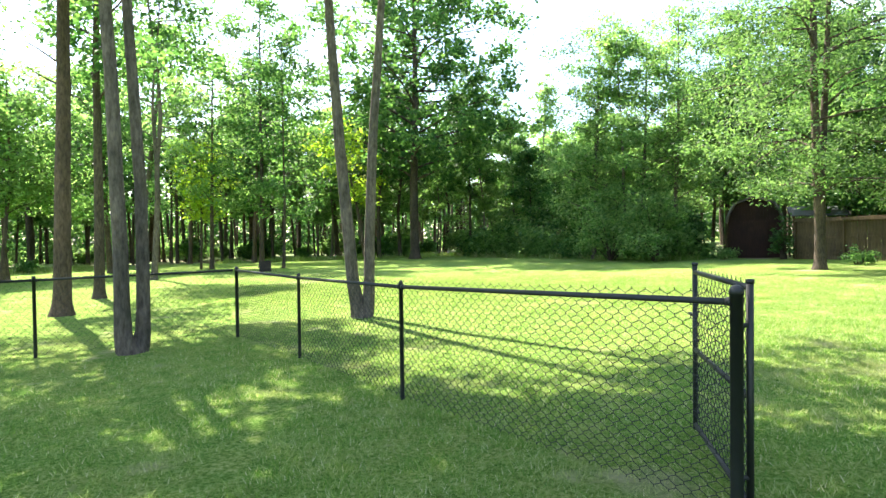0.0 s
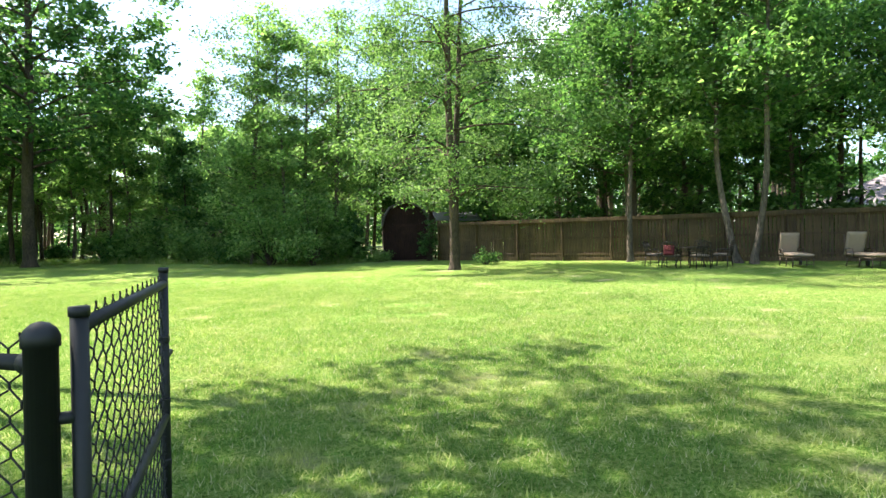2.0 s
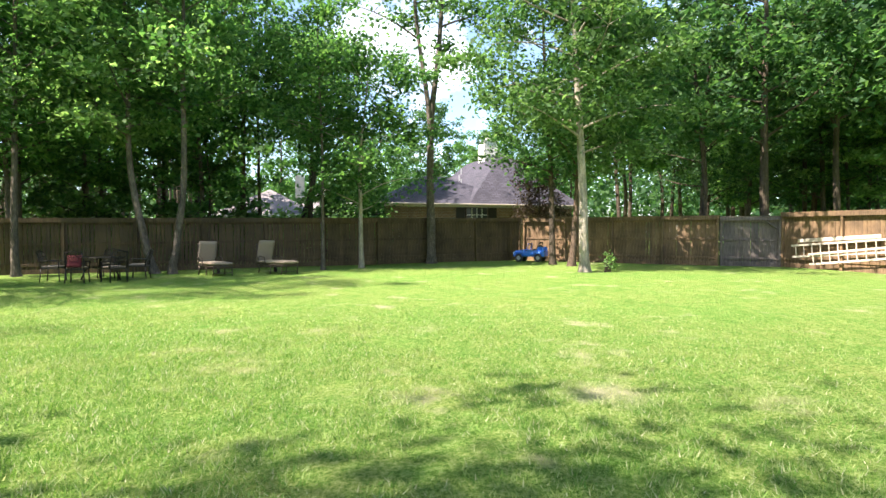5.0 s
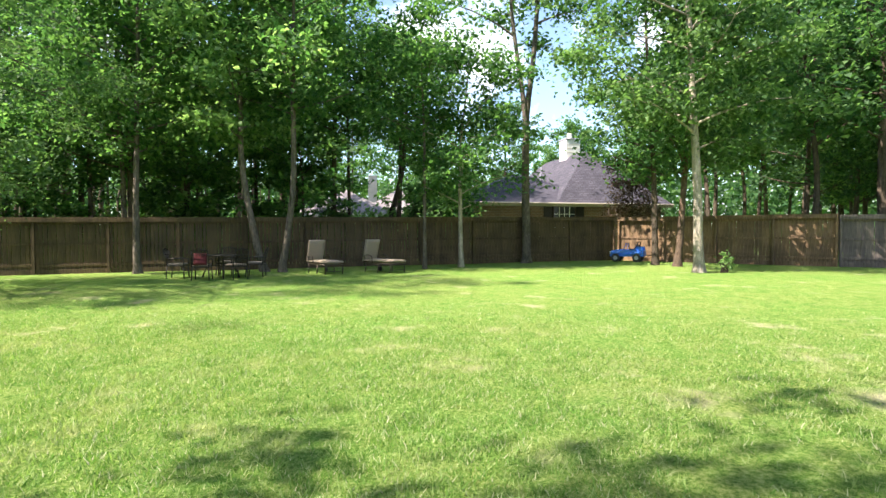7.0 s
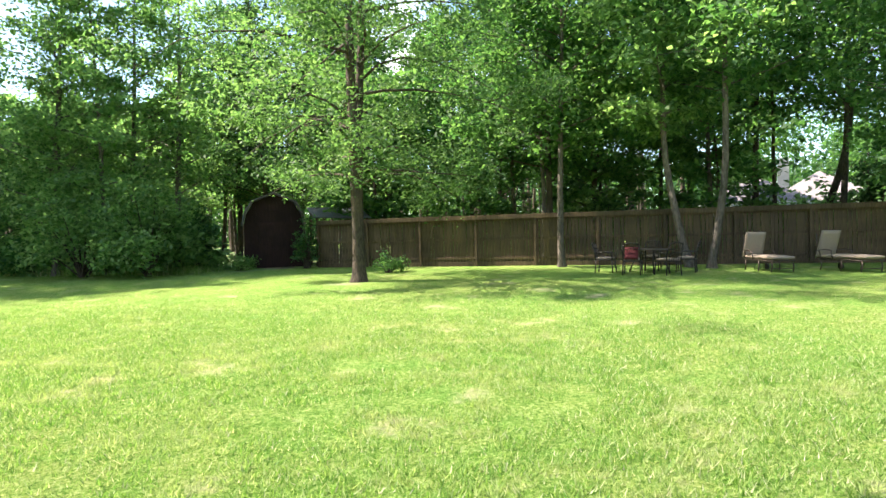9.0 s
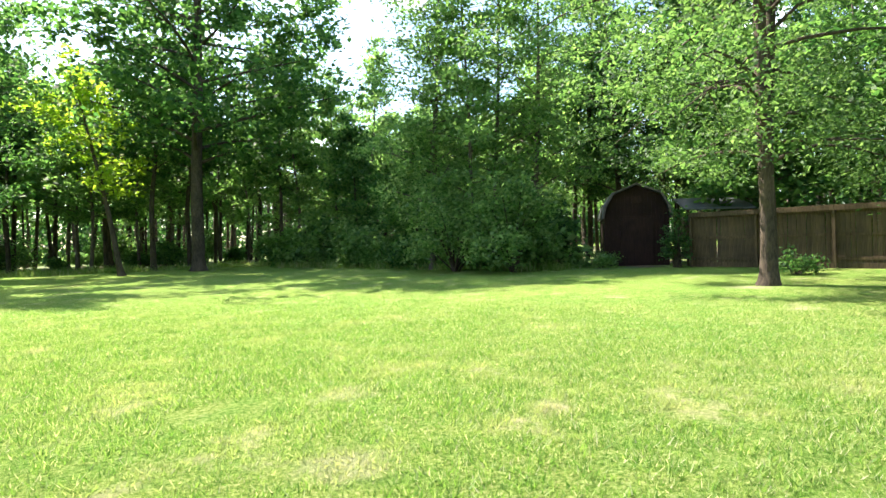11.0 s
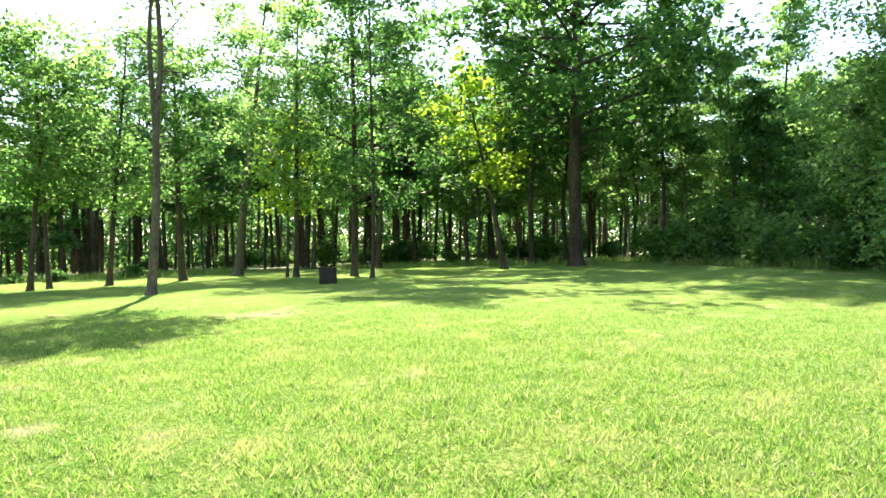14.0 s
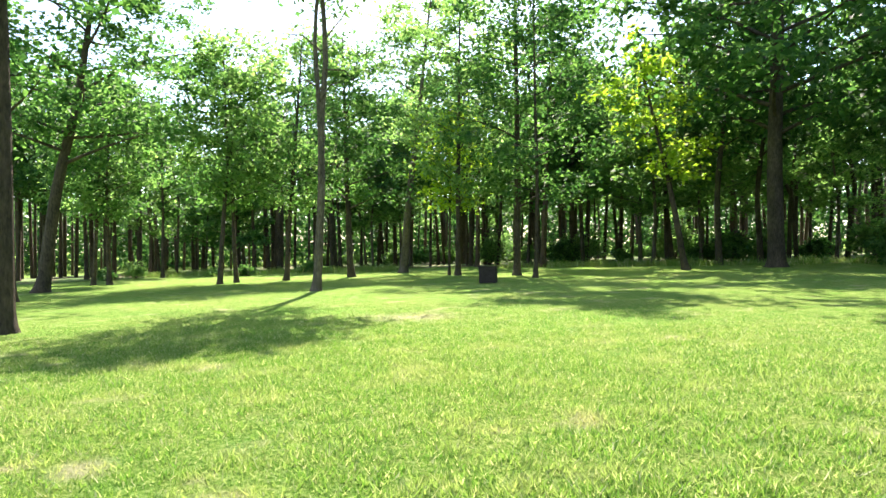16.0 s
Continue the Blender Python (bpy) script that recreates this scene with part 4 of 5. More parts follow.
def wooden_fence(label, p0, p1, height=1.95, seed=0, material=None, bay=2.4, gaps=0.25, name="wooden_fence", brace=False):
    """A board fence whose posts and rails face the yard, which lies to the right of the way from p0 to p1."""
    material = material or WOOD
    rng = random.Random(seed)
    a = Vector((*p0, ground_z(*p0)))
    b = Vector((*p1, ground_z(*p1)))
    along = (b - a)
    length = along.length
    ex = along.normalized()
    ey = Vector((0, 0, 1)).cross(ex).normalized()
    ez = ex.cross(ey)
    m = Matrix((ex, ey, ez)).transposed().to_4x4()
    m.translation = a
    f = thing(name, label, "fence", m)
    meshes = [board_mesh(0.138, height - 0.2 - 0.02 * (i % 3), 0.017, seed * 7 + i) for i in range(4)]
    for me in meshes:
        me.materials.append(material)
    x = 0.07
    while x < length - 0.03:
        ob = new("board", rng.choice(meshes))
        ob.parent = f
        thin = rng.random() < (0.7 if 9 < x < 21 and length > 20 else gaps)
        ob.matrix_basis = pose(x + rng.uniform(-0.003, 0.003), 0.03 + rng.uniform(-0.003, 0.003), 0.17, 0, rng.uniform(-0.35, 0.35), 0) @ Matrix.Diagonal((rng.uniform(0.84, 0.93) if thin else 1.0, 1, 1, 1))
        x += 0.1405
    nb = max(1, round(length / bay))
    step = length / nb
    post = box((0.09, 0.09, height + 0.12), (0, 0, height / 2 - 0.1), None, 0.006)
    pm = bpy.data.meshes.new("post")
    post.to_mesh(pm)
    post.free()
    pm.materials.append(material)
    for i in range(nb + 1):
        ob = new("post", pm)
        ob.parent = f
        ob.matrix_basis = pose(min(max(i * step, 0.05), length - 0.05), -0.045 - 0.02, 0, 0, rng.uniform(-0.5, 0.5), 0)
    for i in range(nb):
        for z, h in ((0.32, 0.09), (height * 0.54, 0.085), (height - 0.17, 0.09)):
            bm = box((step - 0.1, 0.04, h), (0, 0, 0), None, 0.004)
            r = part("rail", bm, material, f)
            r.matrix_basis = pose(i * step + step / 2, -0.001, z + rng.uniform(-0.01, 0.01), 0, rng.uniform(-0.25, 0.25), 0)
        bm = box((step - 0.006, 0.024, 0.14), (0, 0, 0), None, 0.003)
        r = part("top_trim", bm, material, f)
        r.matrix_basis = pose(i * step + step / 2, -0.125, height - 0.08, 0, rng.uniform(-0.1, 0.1), 0)
        bm = box((step - 0.004, 0.17, 0.032), (0, 0, 0), None, 0.004)
        r = part("top_cap", bm, material, f)
        r.matrix_basis = pose(i * step + step / 2, -0.045, height + 0.008, 0, 0, 0)
        bm = box((step - 0.1, 0.03, 0.19), (0, 0, 0), None, 0.003)
        r = part("kick_board", bm, material, f)
        r.matrix_basis = pose(i * step + step / 2, 0.0, 0.08, 0, 0, 0)
    if brace:
        for z0, z1 in ((1.45, 1.75),):
            r = part("brace", tube_bm([(length - 0.5, -0.12, z1), (length - 0.1, -0.12, z0)], 0.03, 4), material, f)
    return f, m


wooden_fence("weathered brown board fence with posts and rails on the yard side", (19.5, 29.2), (33.2, 1.36), 2.03, 1)
wooden_fence("brown board fence coloured as sunlit, with exposed rails by the tree clump", (33.15, 1.2), (28.45, -6.25), 2.0, 2, WOOD_SUNLIT, 2.4, 0.05)
wooden_fence("greyish boarded gate panel closed in the side fence", (28.46, -6.27), (27.93, -8.36), 1.95, 3, WOOD_GREY, 2.4, 0.1, "wooden_gate", True)
side_fence, side_m = wooden_fence("sunlit board fence with ladders hung on it", (27.9, -8.42), (16.9, -13.4), 2.08, 4, WOOD_SUNLIT, 2.4, 0.05)


def ladder(label, m, length, width, rungs):
    t = thing("ladder", label, "ladder", m)
    for s in (-0.5, 0.5):
        part("side_rail", box((length, 0.03, 0.07), (0, 0, s * width), None, 0.004), LADDER, t)
    for i in range(rungs):
        x = -length / 2 + length * (i + 0.5) / rungs
        part("rung", tube_bm([(x, 0, -width / 2 + 0.03), (x, 0, width / 2 - 0.03)], 0.017, 8), LADDER, t)


ladder("pale ladder hung level on the board fence", side_m @ pose(2.35, -0.17, 0.78, 0, -5, 0), 3.6, 0.42, 11)
ladder("second pale ladder hung below the first, tilted", side_m @ pose(2.9, -0.23, 0.55, 0, -7, 0), 3.2, 0.36, 10)
plank = thing("plank", "pale plank lying along the ladders on the fence", "plank", side_m @ pose(2.3, -0.16, 1.13, 0, -4, 0))
part("plank_board", box((3.0, 0.05, 0.13), (0, 0, 0), None, 0.006), LADDER, plank)


# ---- shed ----
def make_shed():
    x, y = 18.75, 31.6
    t = thing("barn_shed", "dark red barn-style shed with a gambrel roof", "shed", pose(x, y, ground_z(x, y), 0, 0, -28))
    out = [(-1.3, 0), (-1.3, 1.95), (-1.2, 2.45), (-0.9, 2.97), (0, 3.36), (0.9, 2.97), (1.2, 2.45), (1.3, 1.95), (1.3, 0)]
    body = prism(out, 3.4)
    bmesh.ops.translate(body, verts=body.verts, vec=(0, 1.7, 0))
    part("wall", body, BARN, t)
    for k in range(17):
        bx = -1.24 + 2.48 * k / 16
        top = np.interp(abs(bx), [0, 0.9, 1.2, 1.3], [3.32, 2.93, 2.4, 1.9])
        part("batten", box((0.035, 0.02, top), (bx, -0.012, top / 2)), BARN, t)
    over = [(x * 1.045, z + 0.012 + 0.02 * (abs(x) < 1.0)) for x, z in out[1:-1]]
    shell = over + [(x * 1.05, z + 0.05) for x, z in over[::-1]]
    roof = prism(shell, 3.85)
    bmesh.ops.translate(roof, verts=roof.verts, vec=(0, 1.7, 0))
    part("roof", roof, METAL_ROOF, t, "dark gambrel roof with a thin pale edge")
    for (xa, za), (xb, zb) in zip(over, over[1:]):
        d = Vector((xb - xa, 0, zb - za))
        part("edge_trim", box((d.length + 0.02, 0.03, 0.07), ((xa + xb) / 2, -0.245, (za + zb) / 2 + 0.02), Matrix.Rotation(-math.atan2(d.z, d.x), 3, "Y"), 0.004), WOOD_GREY, t)
    part("door", box((1.3, 0.05, 1.95), (0, -0.035, 1.0), None, 0.006), BARN, t, "closed dark red plank door")
    part("door_trim", box((1.42, 0.03, 0.09), (0, -0.055, 2.02), None, 0.005), BARN, t)
    part("gable_vent", box((0.4, 0.04, 0.28), (0, -0.03, 2.75), None, 0.006), BARN, t)
    return t


make_shed()
lean = thing("lean_to_roof", "low grey metal lean-to roof behind the fence", "roof", pose(21.2, 30.0, ground_z(21.2, 30.0), 0, 0, -26))
part("roof_sheet", box((2.6, 2.2, 0.06), (0, 0, 2.45), Matrix.Rotation(radians(14), 3, "X"), 0.01), METAL_ROOF, lean)
for sx in (-1.15, 1.15):
    for sy in (-0.9, 0.9):
        part("post", box((0.09, 0.09, 2.45 + sy * 0.24), (sx, sy, (2.45 + sy * 0.24) / 2 - 0.02), None, 0.005), WOOD, lean)


# ---- houses ----
def uv_faces(ob):
    """Courses run level on walls and roofs."""
    me = ob.data
    uv = me.uv_layers.new(name="UVMap")
    for p in me.polygons:
        n = p.normal
        u = Vector((-n.y, n.x, 0))
        u = u.normalized() if u.length > 0.01 else Vector((1, 0, 0))
        v = n.cross(u)
        for li in p.loop_indices:
            co = me.vertices[me.loops[li].vertex_index].co
            uv.data[li].uv = (co.dot(u), co.dot(v))
    return ob


def hip_roof(w, d, eave, ridge, over=0.45, thick=0.18):
    """A hipped roof over a w x d plan whose front is at y = 0."""
    bm = bmesh.new()
    x0, x1, y0, y1 = -over, w + over, -over, d + over
    run = min(w, d) / 2 + over
    if w > d:
        r0, r1 = (x0 + run, (y0 + y1) / 2), (x1 - run, (y0 + y1) / 2)
    else:
        r0, r1 = ((x0 + x1) / 2, y0 + run), ((x0 + x1) / 2, y1 - run)
    lo = [bm.verts.new((x, y, eave - thick)) for x, y in ((x0, y0), (x1, y0), (x1, y1), (x0, y1))]
    hi = [bm.verts.new((x, y, eave)) for x, y in ((x0, y0), (x1, y0), (x1, y1), (x0, y1))]
    a, b = bm.verts.new((*r0, ridge)), bm.verts.new((*r1, ridge))
    bm.faces.new(lo[::-1])
    for i in range(4):
        j = (i + 1) % 4
        bm.faces.new((lo[i], lo[j], hi[j], hi[i]))
    if w > d:
        for q in ((hi[0], hi[1], b, a), (hi[2], hi[3], a, b), (hi[1], hi[2], b), (hi[3], hi[0], a)):
            bm.faces.new(q)
    else:
        for q in ((hi[0], hi[1], a), (hi[1], hi[2], b, a), (hi[2], hi[3], b), (hi[3], hi[0], a, b)):
            bm.faces.new(q)
    bmesh.ops.recalc_face_normals(bm, faces=bm.faces)
    return bm


def window_unit(parent, at, w, h, cols, rows):
    win = part("window", box((w + 0.12, 0.1, h + 0.12), at, None, 0.008), BRONZE, parent)
    part("pane", box((w, 0.03, h), (at[0], at[1] - 0.05, at[2])), GLASS_DARK, win)
    for i in range(1, cols):
        part("glazing_bar", box((0.03, 0.02, h), (at[0] - w / 2 + w * i / cols, at[1] - 0.07, at[2])), WHITE, win)
    for i in range(1, rows):
        part("glazing_bar", box((w, 0.02, 0.03), (at[0], at[1] - 0.068, at[2] - h / 2 + h * i / rows)), WHITE, win)
    part("sill", box((w + 0.24, 0.16, 0.07), (at[0], at[1] - 0.05, at[2] - h / 2 - 0.09), None, 0.008), FASCIA, win)


def make_houses():
    # the near house, parallel to the back fence: a hipped right wing and a lower left wing
    e, fwd, rgt = Vector((3.78, 2.48)), Vector((0.984, 0.178)), Vector((0.178, -0.984))
    ang = math.degrees(math.atan2(rgt.y, rgt.x))
    hx, hy = 35.0, 8.28
    h = thing("house", "single-storey brown brick house with purple-grey hipped roof", "house", pose(hx, hy, ground_z(38, 5), 0, 0, math.degrees(math.atan2(-0.9165, 0.40))))
    eave = 2.82

    def shifted(bm, dx, dy=0.0):
        bmesh.ops.translate(bm, verts=bm.verts, vec=(dx, dy, 0))
        return bm

    uv_faces(part("wall", box((6.2, 12, eave + 0.3), (8.1, 6.0, eave / 2 - 0.2)), BRICK, h))
    uv_faces(part("wall", box((5.0, 6.4, eave + 0.3), (2.5, 3.22, eave / 2 - 0.2)), BRICK, h))
    uv_faces(part("roof", shifted(hip_roof(6.2, 12, eave + 0.05, 6.25), 5.0), SHINGLE, h))
    uv_faces(part("roof", shifted(hip_roof(7.6, 6.4, eave + 0.046, 4.7), 0.0, 0.003), SHINGLE, h))
    part("fascia", box((12.1, 0.05, 0.2), (5.6, -0.478, eave - 0.05), None, 0.006), FASCIA, h, "cream painted eave board")
    part("gutter", tube_bm([(-0.45, -0.555, eave), (11.65, -0.555, eave)], 0.055, 8), FASCIA, h)
    window_unit(h, (5.15, -0.02, 1.9), 1.2, 1.5, 4, 4)
    for sx in (4.2, 6.1):
        part("shutter", box((0.5, 0.05, 1.6), (sx, -0.04, 1.9), None, 0.008), IRON, h, "dark painted window shutter")
    ch = part("chimney", box((0.95, 1.0, 3.4), (8.3, 5.6, 5.6), None, 0.01), WHITE, h, "white sided chimney")
    for k in range(9):
        part("chimney_board", box((0.97, 1.02, 0.02), (8.3, 5.6, 4.9 + 0.26 * k)), SIDING, ch)
    part("chimney_cap", box((1.05, 1.1, 0.08), (8.3, 5.6, 7.33), None, 0.01), GREY_PLASTIC, ch)
    part("flue", tube_bm([(8.3, 5.6, 7.3), (8.3, 5.6, 7.75)], 0.16, 10), WHITE, ch)
    for x, y, zz in ((6.6, 6.4, 5.0), (6.2, 5.0, 4.6), (7.2, 7.6, 5.6)):
        part("vent_pipe", tube_bm([(x, y, zz - 1.2), (x, y, zz + 0.2)], 0.05, 8), GREY_PLASTIC, h)
    for x, y, zz in ((8.7, 0.75, 4.05), (9.6, 0.8, 4.1)):
        part("roof_vent", box((0.3, 0.3, 0.2), (x, y, zz), None, 0.03), BRONZE, h)
    # the far house, two hipped wings
    for lat, dep, w2, d2, ev, rg, lab in ((-12.3, 46, 6.8, 7.0, 2.7, 4.9, "far cream-sided house with a pale grey hipped roof"), (-8.4, 51, 7.0, 7.0, 2.7, 5.3, "far cream-sided house wing with a pale shingle roof")):
        q = e + fwd * dep + rgt * lat
        h2 = thing("house", lab, "house", pose(q.x, q.y, ground_z(q.x, q.y), 0, 0, ang + 6), "far houses")
        uv_faces(part("wall", box((w2, d2, ev), (w2 / 2, d2 / 2, ev / 2 - 0.05)), SIDING, h2))
        uv_faces(part("roof", hip_roof(w2, d2, ev + 0.05, rg), SHINGLE_PALE, h2))
        part("fascia", box((w2 + 0.96, 0.05, 0.22), (w2 / 2, -0.475, ev - 0.05), None, 0.006), WHITE, h2)
        window_unit(h2, (w2 * 0.5, -0.02, 1.7), 1.0, 1.2, 2, 2)
    q = h2
    part("chimney", box((0.8, 0.8, 3.2), (1.2, 5.0, 5.0), None, 0.01), SIDING, q)


make_houses()


# ---- garden furniture ----
def cushion_bm(size, at, turn=None, puff=0.03):
    bm = bmesh.new()
    sx, sy, sz = size
    g = bmesh.ops.create_grid(bm, x_segments=8, y_segments=8, size=0.5)
    ret = bmesh.ops.extrude_face_region(bm, geom=bm.faces[:])
    for v in [x for x in ret["geom"] if isinstance(x, bmesh.types.BMVert)]:
        v.co.z += 1
    for v in bm.verts:
        ex, ey = 1 - (2 * abs(v.co.x)) ** 4, 1 - (2 * abs(v.co.y)) ** 4
        k = max(0.0, min(1.0, ex * ey)) ** 0.5
        v.co.z = (v.co.z - 0.5) * (0.45 + 0.55 * k)
    m = Matrix.Translation(at) @ (turn.to_4x4() if turn is not None else Matrix.Identity(4)) @ Matrix.Diagonal((sx, sy, sz, 1))
    bmesh.ops.transform(bm, matrix=m, verts=bm.verts)
    bmesh.ops.recalc_face_normals(bm, faces=bm.faces)
    return bm


def make_lounger():
    t = thing("chaise_lounge", "bronze metal chaise lounge with plump tan cushions", "lounge chair", Matrix.Identity(4), "chaise lounges before the fence")
    for s in (-0.31, 0.31):
        part("side_rail", tube_bm([(-0.25, s, 0.33), (0.5, s, 0.33), (1.35, s, 0.31)], 0.02, 8), BRONZE, t, "", True)
        part("back_rail", tube_bm([(-0.2, s * 0.95, 0.33), (-0.36, s * 0.95, 0.75), (-0.44, s * 0.85, 1.08)], 0.018, 8), BRONZE, t, "", True)
        part("armrest", tube_bm([(-0.3, s * 1.12, 0.58), (0.0, s * 1.15, 0.62), (0.22, s * 1.12, 0.58), (0.26, s * 1.08, 0.33)], 0.018, 8), BRONZE, t, "", True)
        for x in (-0.2, 0.55, 1.25):
            part("leg", tube_bm([(x, s, 0.33), (x + 0.03, s * 1.02, 0.15), (x - 0.01, s * 1.05, 0.0)], 0.018, 8), BRONZE, t, "", True)
    for x in (-0.2, 0.2, 0.6, 1.0, 1.33):
        part("slat", tube_bm([(x, -0.31, 0.33), (x, 0.31, 0.33)], 0.014, 6), BRONZE, t, "", True)
    part("stretcher", tube_bm([(1.25, -0.32, 0.1), (1.25, 0.32, 0.1)], 0.012, 6), BRONZE, t)
    part("seat_cushion", cushion_bm((1.6, 0.62, 0.13), (0.56, 0, 0.415)), CUSHION, t, "", True)
    part("back_cushion", cushion_bm((0.82, 0.62, 0.13), (-0.27, 0, 0.78), Matrix.Rotation(radians(-74), 3, "Y")), CUSHION, t, "", True)
    w = part("wheel", tube_bm([(-0.2, 0.34, 0.1), (-0.2, 0.38, 0.1)], 0.1, 14), BLACK_PLASTIC, t)
    return t


def on_ground(x, y, turn):
    return pose(x, y, ground_z(x, y), 0, 0, turn)


lounger = make_lounger()
lounger.matrix_world = on_ground(24.3, 12.72, -136)
copy_thing(lounger, on_ground(25.0, 10.82, -128))


def make_patio_chair():
    t = thing("patio_chair", "dark cast-metal patio chair with pale seat cushion", "chair", Matrix.Identity(4), "chairs round the patio table")
    for sx, sy in ((-0.25, -0.24), (-0.25, 0.24), (0.25, -0.24), (0.25, 0.24)):
        part("leg", tube_bm([(sx, sy, 0.42), (sx * 1.05, sy * 1.04, 0.2), (sx * 1.12, sy * 1.08, 0)], 0.018, 8), IRON, t, "", True)
    part("seat_frame", box((0.54, 0.52, 0.03), (0, 0, 0.415), None, 0.01), IRON, t)
    for s in (-0.25, 0.25):
        part("back_post", tube_bm([(-0.25, s, 0.42), (-0.3, s, 0.7), (-0.38, s * 0.9, 0.92)], 0.017, 8), IRON, t, "", True)
        part("armrest", tube_bm([(-0.28, s, 0.64), (0.05, s * 1.12, 0.66), (0.26, s * 1.1, 0.62), (0.26, s, 0.42)], 0.018, 8), IRON, t, "", True)
    part("back_top", tube_bm([(-0.38, -0.225, 0.92), (-0.4, 0, 0.97), (-0.38, 0.225, 0.92)], 0.018, 8), IRON, t, "", True)
    for k in range(5):
        y = -0.16 + 0.08 * k
        part("back_bar", tube_bm([(-0.26, y, 0.44), (-0.31, y * 0.6, 0.68), (-0.39, y, 0.94)], 0.009, 6), IRON, t)
    for z, x in ((0.6, -0.285), (0.78, -0.33)):
        part("back_bar", tube_bm([(x, -0.24, z), (x, 0.24, z)], 0.009, 6), IRON, t)
    part("seat_cushion", cushion_bm((0.5, 0.48, 0.08), (0.01, 0, 0.465)), CUSHION, t, "", True)
    return t


TX, TY = 22.05, 15.25
table = thing("patio_table", "dark cast-metal oblong patio table under the trees", "table", on_ground(TX, TY, 62))
top = prism([(math.cos(a) * (1.0 if abs(math.cos(a)) < 2 else 1), math.sin(a) * 0.55) for a in np.linspace(0, 2 * math.pi, 32, endpoint=False)], 0.03, 0.006)
bmesh.ops.rotate(top, verts=top.verts, cent=(0, 0, 0), matrix=Matrix.Rotation(radians(90), 3, "X"))
bmesh.ops.translate(top, verts=top.verts, vec=(0, 0, 0.73))
part("tabletop", top, IRON, table)
for sx in (-0.6, 0.6):
    for sy in (-0.3, 0.3):
        part("leg", tube_bm([(sx * 0.9, sy * 0.9, 0.71), (sx * 0.75, sy * 0.7, 0.4), (sx, sy, 0.0)], 0.025, 8), IRON, table, "", True)
part("stretcher", tube_bm([(-0.45, 0, 0.38), (0.45, 0, 0.38)], 0.018, 8), IRON, table)
patio_chair = make_patio_chair()
patio_chair.matrix_world = on_ground(TX - 0.45, TY + 0.35 + 0.9, -75)
for dx, dy, a in ((-0.95, 0.1, 20), (-0.62, -0.85, 60), (0.55, -0.95, 105), (0.95, 0.35, 195)):
    copy_thing(patio_chair, on_ground(TX + dx, TY + dy, a))
red = thing("red_cushion", "red patterned cushion propped on a patio chair", "cushion", on_ground(TX - 1.1, TY + 0.05, 20) @ pose(-0.08, 0, 0.66, 0, -72, 0))
part("cushion_body", cushion_bm((0.36, 0.38, 0.13), (0, 0, 0)), RED_FABRIC, red, "", True)


def make_toy_car():
    t = thing("toy_car", "bright blue ride-on toy jeep beside the fence", "toy car", on_ground(31.7, 0.95, 68) @ Matrix.Diagonal((1.06, 1.06, 1.12, 1)))
    body = prism([(-0.68, 0.22), (-0.7, 0.46), (-0.1, 0.48), (0.05, 0.44), (0.12, 0.46), (0.66, 0.42), (0.7, 0.22)], 0.62, 0.03)
    part("body", body, BLUE, t, "", True)
    part("hood", prism([(0.14, 0.44), (0.16, 0.52), (0.6, 0.47), (0.66, 0.42)], 0.52, 0.02), BLUE, t, "", True)
    for s in (-0.27, 0.27):
        part("side_panel", prism([(-0.66, 0.44), (-0.64, 0.62), (-0.42, 0.62), (-0.34, 0.5), (0.1, 0.5), (0.1, 0.44)], 0.06, 0.012), BLUE, t).location = (0, s, 0)
        part("roll_bar", tube_bm([(-0.42, s, 0.5), (-0.46, s * 0.92, 0.78), (-0.46, 0, 0.8)], 0.022, 8), BLACK_PLASTIC, t, "", True)
        part("windshield_post", tube_bm([(0.12, s, 0.48), (0.02, s * 0.94, 0.74)], 0.016, 8), BLUE, t)
        part("headlight", tube_bm([(0.68, s * 0.75, 0.36), (0.715, s * 0.75, 0.36)], 0.045, 12), WHITE, t)
        for x in (-0.42, 0.44):
            wh = part("wheel", tube_bm([(x, s * 1.02, 0.17), (x, s * 1.36, 0.17)], 0.17, 16), BLACK_PLASTIC, t)
            part("rim", tube_bm([(x, s * 1.32, 0.17), (x, s * 1.4, 0.17)], 0.085, 10), GREY_PLASTIC, wh)
            part("fender", prism([(x - 0.22, 0.3), (x - 0.16, 0.4), (x + 0.16, 0.4), (x + 0.22, 0.3), (x + 0.15, 0.35), (x - 0.15, 0.35)], 0.12, 0.008), BLUE, t).location = (0, s * 1.18, 0)
    part("windshield_frame", tube_bm([(0.02, -0.25, 0.74), (0.02, 0.25, 0.74)], 0.016, 8), BLUE, t)
    part("seat", prism([(-0.4, 0.47), (-0.45, 0.68), (-0.36, 0.69), (-0.3, 0.53), (-0.1, 0.53), (-0.1, 0.47)], 0.44, 0.015), BLACK_PLASTIC, t)
    part("steering_wheel", tube_bm([(-0.02 + 0.02 * math.sin(a), -0.12 + 0.08 * math.cos(a), 0.6 + 0.08 * math.sin(a)) for a in np.linspace(0, 2 * math.pi, 13)], 0.011, 6), BLACK_PLASTIC, t)
    part("bumper", box((0.07, 0.56, 0.09), (0.7, 0, 0.25), None, 0.02), BLACK_PLASTIC, t)


make_toy_car()

